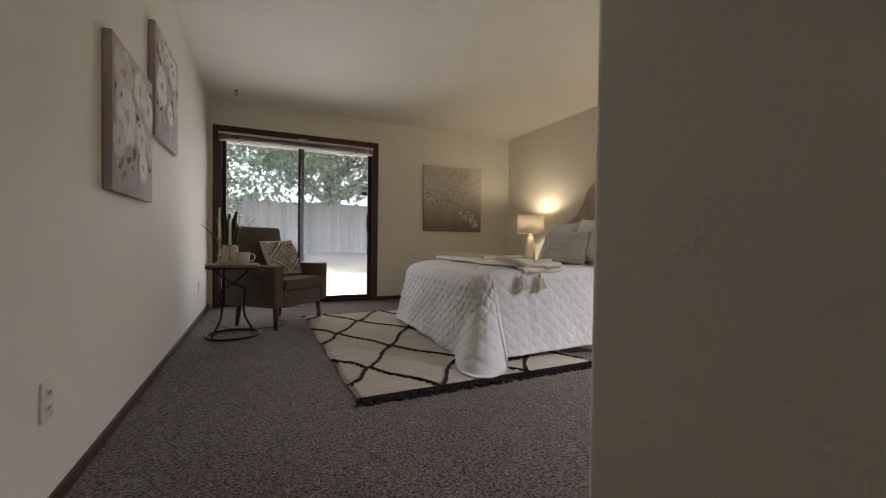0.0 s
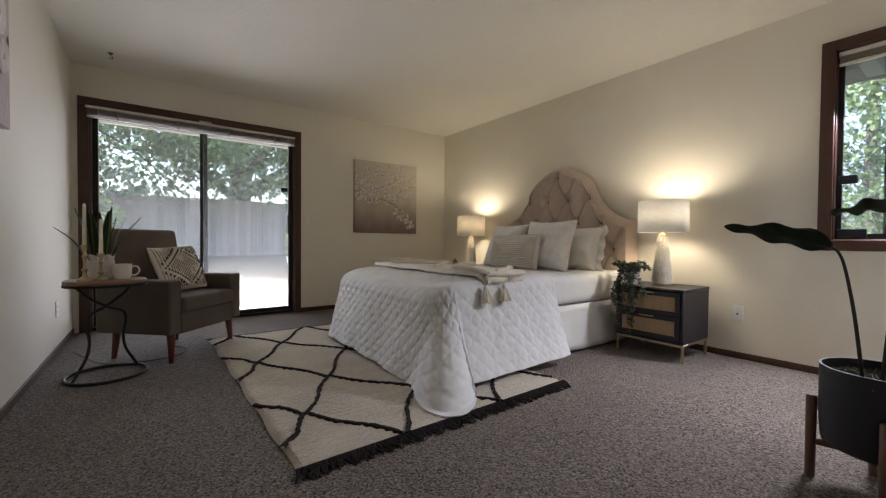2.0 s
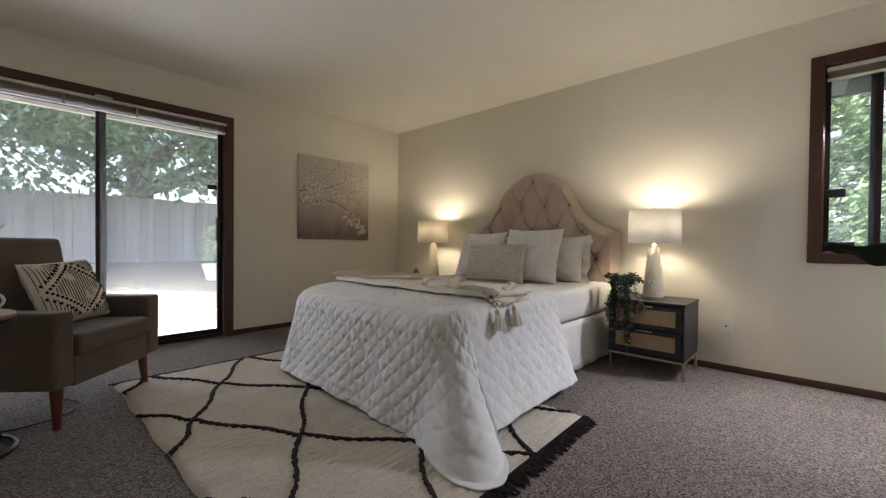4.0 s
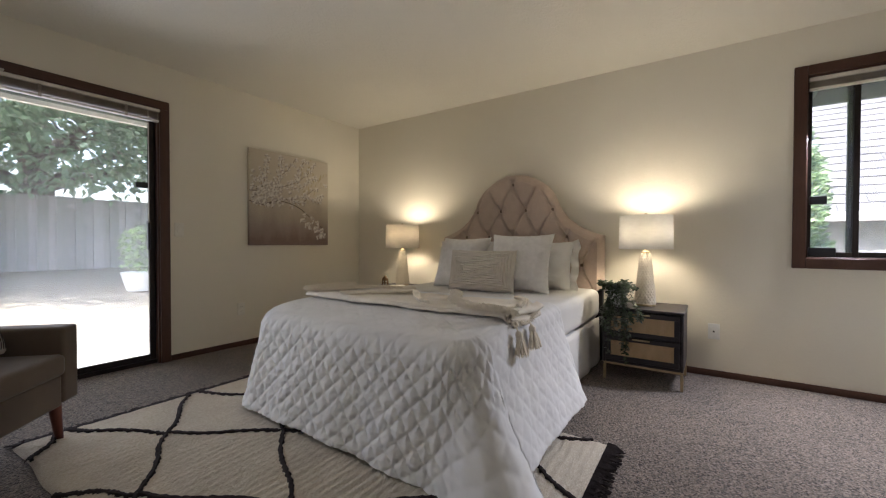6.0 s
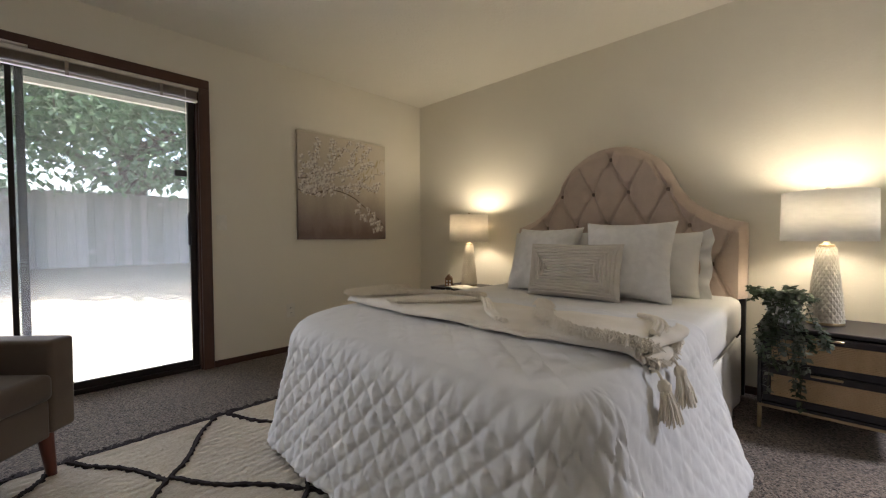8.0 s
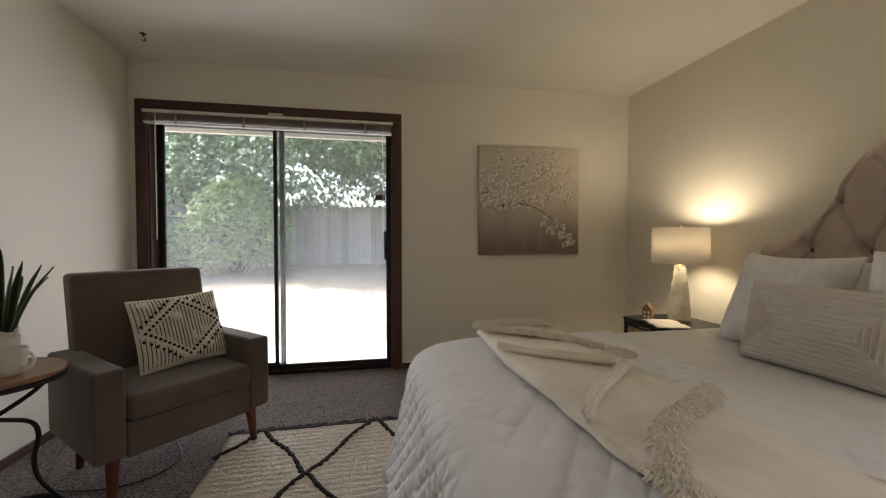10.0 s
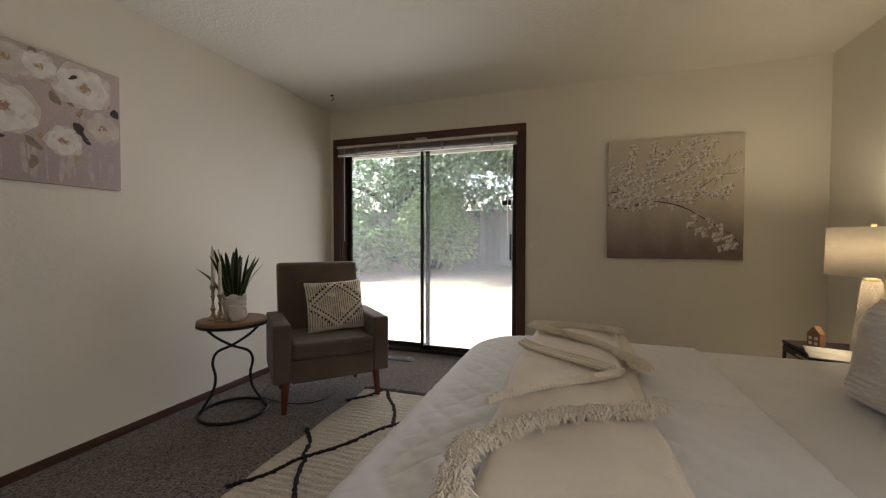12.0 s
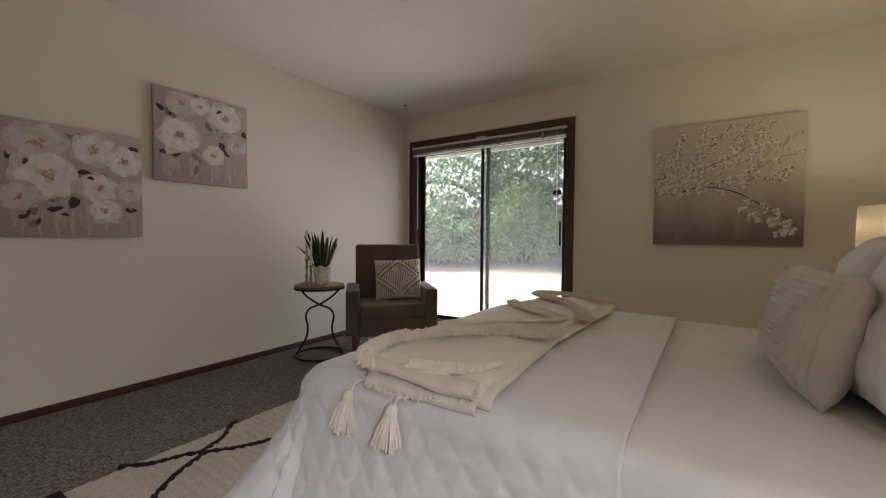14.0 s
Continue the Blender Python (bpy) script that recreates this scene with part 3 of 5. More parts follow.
for sx in (1, -1):
    way = [(sx * 0.165, 0.0, 0.568), (sx * 0.10, 0.008 * sx, 0.50), (0.0, 0.012 * sx, 0.435), (-sx * 0.09, 0.012 * sx, 0.395), (-sx * 0.115, 0.0, 0.33), (-sx * 0.10, 0.0, 0.24), (-sx * 0.115, 0.0, 0.15), (-sx * 0.165, 0.0, 0.06), (-sx * 0.195, 0.0, 0.012)]
    part("leg", tube(bmesh.new(), smooth_curve(way, 48), 0.0085, 8), IRON, table)

CANE = material("woven_cane", (0.62, 0.46, 0.28), 0.7, second=(0.50, 0.36, 0.21), scale=18, fine=600, bump=0.5, stretch=(1, 1, 0.3))


def nightstand(name, x0, x1, y0, y1, z, drawers, label):
    ns = thing(name, pose(x0, y0, 0), label, "nightstand")
    d, w, foot = x1 - x0, y1 - y0, 0.115
    part("top", slab(-0.004, d, -0.004, w + 0.004, z - 0.02, z), NIGHT, ns)
    part("side_panel", slab(0.0, d, 0.0, 0.018, foot + 0.016, z - 0.021), NIGHT, ns)
    part("side_panel", slab(0.0, d, w - 0.018, w, foot + 0.016, z - 0.021), NIGHT, ns)
    part("back_panel", slab(d - 0.012, d, 0.019, w - 0.019, foot + 0.016, z - 0.021), NIGHT, ns)
    part("bottom", slab(0.0, d - 0.013, 0.019, w - 0.019, foot + 0.016, foot + 0.034), NIGHT, ns)
    part("base_frame", slab(0.012, 0.03, 0.0, w, foot - 0.002, foot + 0.015), BRASS, ns, "thin brass base frame")
    part("base_frame", slab(d - 0.03, d - 0.012, 0.0, w, foot - 0.002, foot + 0.015), BRASS, ns, "thin brass base frame")
    part("base_frame", slab(0.031, d - 0.031, 0.0, 0.018, foot - 0.002, foot + 0.015), BRASS, ns)
    part("base_frame", slab(0.031, d - 0.031, w - 0.018, w, foot - 0.002, foot + 0.015), BRASS, ns)
    for x in (0.012, d - 0.03):
        for y in (0.0, w - 0.018):
            part("leg", slab(x, x + 0.018, y, y + 0.018, 0.0, foot - 0.003), BRASS, ns, "square brass leg")
    lo, hi = foot + 0.037, z - 0.024
    step = (hi - lo) / 2
    for k in range(2):
        a, b = lo + k * step + 0.002, lo + (k + 1) * step - 0.002
        if not drawers:
            break
        dr = part("drawer", boxed(0.004, 0.3, 0.021, w - 0.021, a, a + 0.012), NIGHT, ns)
        m = 0.033
        part("drawer_frame", slab(-0.012, 0.004, 0.021, w - 0.021, b - m, b), NIGHT, dr)
        part("drawer_frame", slab(-0.012, 0.004, 0.021, w - 0.021, a, a + m), NIGHT, dr)
        part("drawer_frame", slab(-0.012, 0.004, 0.021, 0.021 + m, a + m, b - m), NIGHT, dr)
        part("drawer_frame", slab(-0.012, 0.004, w - 0.021 - m, w - 0.021, a + m, b - m), NIGHT, dr)
        cane = bmesh.new()
        y0_, y1_, z0_, z1_ = 0.021 + m, w - 0.021 - m, a + m, b - m
        for j in range(44):
            y = y0_ + (y1_ - y0_) * (j + 0.5) / 44
            tube(cane, [(-0.002, y, z0_), (-0.002, y, z1_)], 0.0026, 4)
        for j in range(14):
            zz = z0_ + (z1_ - z0_) * (j + 0.5) / 14
            tube(cane, [(-0.004, y0_, zz), (-0.004, y1_, zz)], 0.0026, 4)
        box(cane, 0.0, 0.002, y0_, y1_, z0_, z1_)
        part("cane_panel", cane, CANE, dr, "woven natural cane panel")
        part("handle", slab(-0.026, -0.013, w / 2 - 0.055, w / 2 + 0.055, b - 0.016, b - 0.006), BRASS, dr, "slim brass pull")
    if not drawers:
        part("shelf", slab(0.004, d - 0.013, 0.019, w - 0.019, lo + step, lo + step + 0.016), NIGHT, ns)
    return ns


nightstand("nightstand", 3.63, 4.07, 2.41, 2.915, 0.53, True, "black two-drawer nightstand with cane fronts and brass legs")
nightstand("nightstand", 3.60, 4.04, 4.765, 5.26, 0.535, True, "black cane-fronted nightstand in the corner by the bed")


def table_lamp(x, y, z, shade_r, shade_h, body_h, group, cloth):
    lampo = thing("table_lamp", pose(x, y, z), "lit table lamp with cream faceted ceramic base and linen drum shade", "table lamp", group)
    part("foot", lathe(bmesh.new(), [(0.072, 0.0), (0.074, 0.004), (0.072, 0.012), (0.068, 0.014)], 40), BRASS, lampo)
    bm = bmesh.new()
    rows, seg = 20, 17
    ring = []
    for i in range(rows + 1):
        f = i / rows
        r = 0.070 - 0.034 * f ** 1.15
        ring.append([bm.verts.new((r * math.cos(2 * math.pi * (k + 0.5 * (i % 2)) / seg), r * math.sin(2 * math.pi * (k + 0.5 * (i % 2)) / seg), 0.014 + body_h * f)) for k in range(seg)])
    for i in range(rows + 1):
        for k in range(seg):
            a, b = ring[i][k], ring[i][(k + 1) % seg]
            mid = (a.co + b.co) / 2
            tip = bm.verts.new((mid.x * 1.09, mid.y * 1.09, mid.z))
            apex = (k + i % 2) % seg
            for near in (i - 1, i + 1):
                if 0 <= near <= rows:
                    bm.faces.new((a, tip, ring[near][apex]))
                    bm.faces.new((tip, b, ring[near][apex]))
    bm.faces.new(ring[-1])
    body = part("base", bm, CERAMIC, lampo, "cream ceramic base in raised facets")
    body.data.set_sharp_from_angle(angle=radians(5))
    top = 0.014 + body_h
    part("neck", lathe(bmesh.new(), [(0.032, top), (0.030, top + 0.012), (0.016, top + 0.016), (0.012, top + 0.022), (0.011, top + 0.06)], 24), BRASS, lampo)
    s0 = top + 0.03
    shade = bmesh.new()
    lathe(shade, [(shade_r, s0), (shade_r - 0.004, s0 + shade_h)], 64, close=False)
    part("shade", shade, cloth, lampo, "off-white linen drum shade", thick=0.002)
    part("finial", lathe(bmesh.new(), [(0.004, s0 + shade_h - 0.03), (0.004, s0 + shade_h + 0.004), (0.012, s0 + shade_h + 0.008), (0.012, s0 + shade_h + 0.016), (0.004, s0 + shade_h + 0.02)], 16), BRASS, lampo)
    for k in range(3):
        a = 2 * math.pi * k / 3
        part("spoke", tube(bmesh.new(), [(0, 0, s0 + shade_h - 0.02), ((shade_r - 0.006) * math.cos(a), (shade_r - 0.006) * math.sin(a), s0 + shade_h - 0.006)], 0.002, 6), BRASS, lampo)
    bulb = bmesh.new()
    bmesh.ops.create_uvsphere(bulb, u_segments=14, v_segments=8, radius=0.024, matrix=Matrix.Translation((0, 0, s0 + 0.10)))
    part("bulb", bulb, BULB, lampo)
    lamp("bulb_light", "POINT", pose(x, y, z + s0 + 0.165), 1.85, (1.0, 0.86, 0.58), radius=0.06)
    return lampo


BULB = bpy.data.materials.new("bulb_glow")
BULB.use_nodes = True
BULB.node_tree.nodes["Principled BSDF"].inputs["Emission Color"].default_value = (1, 0.8, 0.5, 1)
BULB.node_tree.nodes["Principled BSDF"].inputs["Emission Strength"].default_value = 6.0
table_lamp(3.87, 2.672, 0.53, 0.182, 0.248, 0.375, "bedside lamps", WHITE_SHADE)
table_lamp(3.872, 5.035, 0.535, 0.178, 0.245, 0.36, "bedside lamps", LINEN_SHADE)


# ---- pictures ----
def art_ground(name, top, low, line, blend):
    """Paint that runs from one tone above to another below, in loose vertical strokes."""
    mat = material(name, top, 0.8, second=low, scale=7, fine=240, bump=0.35, depth=0.001, stretch=(1, 1, 0.35))
    nodes, links = mat.node_tree.nodes, mat.node_tree.links
    split = nodes.new("ShaderNodeSeparateXYZ")
    links.new(nodes["Texture Coordinate"].outputs["Object"], split.inputs[0])
    add = nodes.new("ShaderNodeMath")
    add.operation = "MULTIPLY_ADD"
    add.inputs[1].default_value, add.inputs[2].default_value = 0.35, -0.175 - line
    links.new(nodes["Noise Texture"].outputs["Fac"], add.inputs[0])
    total = nodes.new("ShaderNodeMath")
    links.new(split.outputs[2], total.inputs[0])
    links.new(add.outputs[0], total.inputs[1])
    span = nodes.new("ShaderNodeMapRange")
    span.inputs[1].default_value, span.inputs[2].default_value = -blend, blend
    links.new(total.outputs[0], span.inputs[0])
    ramp = nodes["Color Ramp"]
    links.new(span.outputs[0], ramp.inputs[0])
    ramp.color_ramp.elements[0].position, ramp.color_ramp.elements[1].position = 0.0, 1.0
    return mat


def canvas(name, m, w, h, label, mat):
    """A stretched canvas in its own plane: x across, z up, front towards -y."""
    art = thing(name, m, label, "painting")
    part("canvas", boxed(-w / 2, w / 2, -0.034, -0.002, -h / 2, h / 2, 0.004), mat, art)
    return art


def paint(name, tones):
    return material(name, tones, 0.8, second=tuple(c * 0.72 for c in tones), scale=22, fine=200, bump=0.3, depth=0.001, mix=0.5)


PETAL_SHADE, PETAL_PINK = paint("shaded_petal_paint", (0.70, 0.635, 0.56)), paint("pink_petal_paint", (0.60, 0.50, 0.465))
PETAL, PETAL_GREY = paint("white_petal_paint", (0.85, 0.805, 0.74)), paint("grey_petal_paint", (0.56, 0.50, 0.455))
LEAF_DARK, LEAF_OLIVE = paint("dark_leaf_paint", (0.085, 0.062, 0.055)), paint("olive_leaf_paint", (0.29, 0.25, 0.17))
BLUSH, OCHRE, TWIG = paint("blush_paint", (0.46, 0.26, 0.20)), paint("ochre_paint", (0.52, 0.37, 0.20)), paint("twig_paint", (0.085, 0.05, 0.036))
GOLD = paint("gold_wash_paint", (0.56, 0.47, 0.29))
depth_of, bound = [0.0345], [0.31]


def dab(bm, x, z, rx, rz, turn, rng, rough=0.18, n=16):
    """One loose brush mark lying on the canvas."""
    depth_of[0] += 0.000002
    pts = []
    p2, p3, p5 = rng.uniform(0, 6.28), rng.uniform(0, 6.28), rng.uniform(0, 6.28)
    for k in range(n):
        a = 2 * math.pi * k / n
        f = 1 + rough * (0.6 * math.sin(2 * a + p2) + 0.6 * math.sin(3 * a + p3) + 0.35 * math.sin(5 * a + p5))
        px, pz = rx * f * math.cos(a), rz * f * math.sin(a)
        qx, qz = x + px * math.cos(turn) - pz * math.sin(turn), z + px * math.sin(turn) + pz * math.cos(turn)
        pts.append(bm.verts.new((max(-bound[0], min(bound[0], qx)), -depth_of[0], max(-bound[0], min(bound[0], qz)))))
    bm.faces.new(pts)


def painted_flower(art, x, z, r, rng, heart, outer, inner):
    """Wide overlapping petals round a loose heart."""
    depth_of[0] += 0.0002
    for mat, n, far, size in ((outer, 8, 0.58, 0.50), (inner, 8, 0.46, 0.46), (PETAL_SHADE, 4, 0.40, 0.20), (inner, 6, 0.24, 0.36), (PETAL_SHADE, 3, 0.20, 0.15)):
        bm = bmesh.new()
        start = rng.uniform(0, 6.28)
        for k in range(n):
            a = start + 2 * math.pi * k / n + rng.uniform(-0.25, 0.25)
            reach = far * rng.uniform(0.8, 1.15)
            dab(bm, x + r * reach * math.cos(a), z + r * reach * math.sin(a) * 0.82, r * size * rng.uniform(0.8, 1.15), r * size * rng.uniform(0.75, 0.95), a + rng.uniform(-0.4, 0.4), rng, 0.16)
        part("petal_layer", bm, mat, art)
    bm = bmesh.new()
    for k in range(11):
        dab(bm, x + rng.gauss(0, 0.11) * r, z + rng.gauss(0, 0.09) * r, r * rng.uniform(0.05, 0.13), r * rng.uniform(0.03, 0.07), rng.uniform(0, 3), rng, 0.3, 8)
    part("flower_heart", bm, heart, art)


def marks(art, name, mat, places, size, rng, aspect=0.5):
    for x, z in places:
        bm = bmesh.new()
        dab(bm, x, z, size * rng.uniform(0.6, 1.2), size * aspect * rng.uniform(0.7, 1.2), rng.uniform(0, 3.1), rng, 0.22, 12)
        part(name, bm, mat, art)


def flower_picture(m, w, h, label, flowers, darks, seed):
    art = canvas("flower_painting", m, w, h, label, art_ground("taupe_canvas_" + "ab"[seed % 2], (0.50, 0.42, 0.39), (0.42, 0.34, 0.325), -0.02, 0.25))
    rng = random.Random(seed)
    depth_of[0] = 0.0345
    stems = bmesh.new()
    for k in range(26):
        x = rng.uniform(-0.9, 0.9) * w / 2
        dab(stems, x, -h * 0.33 + rng.uniform(-0.03, 0.03), 0.004 + 0.012 * rng.random() ** 2, rng.uniform(0.04, 0.10), rng.uniform(-0.12, 0.12), rng, 0.2, 10)
    tagged(part("stem_wash", stems, PETAL_GREY, art), kind="stuff")
    marks(art, "olive_leaf", LEAF_OLIVE, [(rng.uniform(-0.8, 0.8) * w / 2, rng.uniform(-0.4, 0.45) * h) for _ in range(22)], 0.034, rng)
    marks(art, "dark_leaf", LEAF_DARK, darks, 0.038, rng)
    marks(art, "ochre_stroke", OCHRE, [(rng.uniform(-0.8, 0.8) * w / 2, rng.uniform(-0.3, 0.3) * h) for _ in range(9)], 0.020, rng)
    for k, (x, z, r) in enumerate(flowers):
        painted_flower(art, x, z, r, rng, BLUSH if k % 2 else OCHRE, PETAL_PINK if k % 3 == 0 else PETAL_SHADE, PETAL_SHADE if k % 3 == 0 else PETAL)
    marks(art, "dark_leaf", LEAF_DARK, [(x * 0.9 + 0.03, z - 0.03) for x, z in darks[::2]], 0.020, rng)


flower_picture(pose(0.0, 3.645, 1.70, 0, 0, 90), 0.635, 0.63, "square canvas of large white flowers on grey-beige",
               [(-0.15, 0.225, 0.10), (-0.16, 0.0, 0.135), (0.15, 0.19, 0.125), (0.235, 0.01, 0.095), (-0.03, 0.235, 0.07), (0.06, -0.10, 0.08)],
               [(-0.28, 0.17), (-0.27, -0.02), (0.12, -0.02), (-0.2, -0.13), (0.08, 0.26), (0.29, 0.10), (0.14, -0.05), (-0.26, -0.12)], 6)
flower_picture(pose(0.0, 2.945, 1.32, 0, 0, 90), 0.625, 0.63, "square canvas of white flowers with dark leaves",
               [(-0.16, 0.19, 0.14), (0.22, 0.15, 0.10), (-0.13, 0.03, 0.145), (-0.24, -0.10, 0.09), (0.07, 0.20, 0.11), (0.10, -0.03, 0.10), (0.25, -0.03, 0.08), (0.12, -0.16, 0.085)],
               [(-0.27, 0.12), (-0.02, -0.12), (-0.10, -0.16), (0.14, 0.0), (-0.22, -0.2), (0.27, 0.23), (0.03, 0.06), (0.25, -0.15)], 7)


def blossom_picture():
    art = canvas("blossom_painting", pose(3.160, YF, 1.442), 0.945, 0.95, "square canvas of white blossoms on branches over taupe", art_ground("blossom_ground", (0.60, 0.535, 0.435), (0.24, 0.17, 0.148), -0.22, 0.22))
    rng = random.Random(12)
    depth_of[0] = 0.0345
    ways = [[(-0.47, -0.04), (-0.33, -0.07), (-0.15, -0.02), (0.05, -0.06), (0.20, -0.15), (0.36, -0.26), (0.46, -0.36)], [(-0.33, -0.07), (-0.2, -0.02), (0.0, 0.02), (0.14, 0.05), (0.30, 0.16), (0.42, 0.18)],
            [(-0.47, 0.06), (-0.25, 0.08), (-0.1, 0.14), (0.05, 0.2), (0.22, 0.33), (0.3, 0.45)], [(-0.25, 0.08), (-0.15, 0.25), (-0.12, 0.44)], [(-0.1, 0.14), (0.1, 0.14), (0.2, 0.22), (0.3, 0.28)],
            [(0.14, 0.05), (0.3, 0.03), (0.36, 0.05)], [(-0.34, 0.08), (-0.3, 0.25), (-0.28, 0.4)], [(-0.02, 0.02), (0.1, -0.03), (0.2, 0.05)], [(-0.2, 0.2), (-0.05, 0.32), (0.05, 0.46)], [(0.05, 0.2), (0.08, 0.34), (0.18, 0.46)]]
    spots = []
    for k, way in enumerate(ways):
        pts = smooth_curve([(x, -0.0356, z) for x, z in way], 34)
        for p in pts:
            p.z += 0.006 * noise.noise(Vector((p.x * 30, k, 0)))
        part("branch", tube(bmesh.new(), pts, [(0.0072 if k == 0 else 0.0050) * (1 - 0.7 * i / 33) for i in range(34)], 4), TWIG, art)
        spots += [p for p in pts[3::3]]
    bound[0] = 0.468
    gold = bmesh.new()
    for _ in range(26):
        dab(gold, rng.gauss(0.2, 0.12), rng.gauss(0.24, 0.11), rng.uniform(0.004, 0.012), rng.uniform(0.01, 0.05), rng.uniform(-0.9, 0.3), rng, 0.3, 10)
    tagged(part("gold_wash", gold, GOLD, art), kind="stuff")
    depth_of[0] = 0.0385
    pale, white, dark, warm = bmesh.new(), bmesh.new(), bmesh.new(), bmesh.new()
    for p in spots + [Vector((rng.uniform(-0.46, -0.15), 0, rng.uniform(-0.05, 0.2))) for _ in range(60)]:
        if rng.random() < 0.18:
            continue
        for _ in range(2):
            x, z, r = p.x + rng.uniform(-0.03, 0.03), p.z + rng.uniform(-0.025, 0.03), rng.uniform(0.012, 0.024)
            if abs(x) > 0.455 or abs(z) > 0.455:
                continue
            for k in range(5):
                a = 2 * math.pi * k / 5 + rng.uniform(-0.2, 0.2)
                dab(white if k % 3 else pale, x + r * 0.8 * math.cos(a), z + r * 0.7 * math.sin(a), r * 0.6, r * 0.42, a, rng, 0.2, 8)
            for _ in range(2):
                dab(dark if rng.random() < 0.45 else warm, x + rng.uniform(-1.2, 1.2) * r, z + rng.uniform(-1.4, 0.5) * r, r * 0.42, r * 0.16, rng.uniform(0, 3), rng, 0.3, 6)
    for a, b, c, n in ((0.12, -0.20, 0.02, 9), (0.20, -0.25, 0.03, 12), (0.29, -0.30, 0.04, 16), (0.37, -0.36, 0.04, 14), (-0.36, 0.02, 0.10, 26), (-0.22, 0.0, 0.10, 22), (-0.38, 0.20, 0.09, 16), (0.02, 0.14, 0.10, 16)):
        for _ in range(n):
            x, z, r = rng.gauss(a, c * 0.8), rng.gauss(b, c * 0.5), rng.uniform(0.009, 0.017)
            for k in range(5):
                t = 2 * math.pi * k / 5 + rng.uniform(-0.2, 0.2)
                dab(white if k % 4 else pale, x + r * 0.8 * math.cos(t), z + r * 0.7 * math.sin(t), r * 0.65, r * 0.5, t, rng, 0.2, 8)
            if rng.random() < 0.4:
                dab(dark, x + rng.uniform(-1.4, 1.4) * r, z - r, r * 0.55, r * 0.2, rng.uniform(0, 3), rng, 0.3, 6)
    for name, bm, mat in (("pale_petal", pale, PETAL_GREY), ("white_petal", white, PETAL), ("dark_stroke", dark, TWIG), ("rust_stroke", warm, OCHRE)):
        tagged(part(name, bm, mat, art), kind="stuff")


blossom_picture()

# ---- rug ----
rug = thing("rug", pose(1.015, 2.63, 0, 0, 0, 1.0), "cream wool rug with charcoal diamond lines and fringes", "rug")


def pile(u, v):
    x, y = u * 1.60, v * 2.38
    edge = min(1.0, min(u, 1 - u) * 1.6 / 0.02, min(v, 1 - v) * 2.38 / 0.02)
    rows_ = 0.0022 * math.sin(y * 150 + 2 * noise.noise(Vector((x * 9, y * 9, 0))))
    wob = 0.006 * math.sin(v * 30) * (u < 0.01) + 0.006 * math.sin(v * 21) * (u > 0.99)
    return (x + wob, y, 0.003 + edge * (0.017 + rows_ + 0.003 * noise.noise(Vector((x * 30, y * 30, 3)))))


part("field", sheet(bmesh.new(), 130, 330, pile), RUG, rug)


# charcoal lines of the rug: a net of long diamonds, knotted by hand
def rug_line(a, b, seed):
    bm = bmesh.new()
    n = 48
    a, b = Vector((*a, 0)), Vector((*b, 0))
    way = (b - a).normalized()
    side = Vector((-way.y, way.x, 0))
    rng = random.Random(seed)
    prev = None
    for k in range(n + 1):
        c = a.lerp(b, k / n) + side * 0.012 * math.sin(k / n * 7 + seed)
        w0, w1 = 0.006 + 0.011 * rng.random(), 0.006 + 0.011 * rng.random()
        row = [bm.verts.new(c + side * -w0 + Vector((0, 0, 0.017))), bm.verts.new(c + side * -w0 * 0.6 + Vector((0, 0, 0.0275 + 0.004 * rng.random()))),
               bm.verts.new(c + side * w1 * 0.6 + Vector((0, 0, 0.0275 + 0.004 * rng.random()))), bm.verts.new(c + side * w1 + Vector((0, 0, 0.017)))]
        if prev:
            for j in range(3):
                bm.faces.new((prev[j], row[j], row[j + 1], prev[j + 1]))
        prev = row
    part("line", bm, RUG_DARK, rug)


def rug_net():
    ys = [-0.44, 0.0, 0.45, 0.90, 1.44, 1.90, 2.40]
    col = {0: (-0.12, 0.46, 1.05, 1.64), 1: (-0.40, 0.18, 0.79, 1.38, 1.98)}
    seed = 1
    for r in range(len(ys) - 1):
        lo, hi = (r + 1) % 2, r % 2
        for x0 in col[lo]:
            for x1 in col[hi]:
                if abs(x0 - x1) > 0.36:
                    continue
                a, b = Vector((x0, ys[r])), Vector((x1, ys[r + 1]))
                ts = [k / 60 for k in range(61)]
                ins = [t for t in ts if 0.0 < a.lerp(b, t).x < 1.595 and 0.0 < a.lerp(b, t).y < 2.375]
                if len(ins) > 6:
                    seed += 1
                    rug_line(a.lerp(b, ins[0]), a.lerp(b, ins[-1]), seed)


rug_net()


def fringe(y, way):
    bm = bmesh.new()
    rng = random.Random(4)
    for k in range(230):
        x = 1.6 * k / 229
        p = [(x, y, 0.016), (x + rng.uniform(-0.01, 0.01), y + way * 0.03, 0.013), (x + rng.uniform(-0.03, 0.03), y + way * rng.uniform(0.05, 0.085), 0.005)]
        tube(bm, p, [0.006, 0.0055, 0.003], 5)
    part("fringe", bm, RUG_DARK, rug, "charcoal wool fringe")


fringe(0.01, -1)
fringe(2.37, 1)


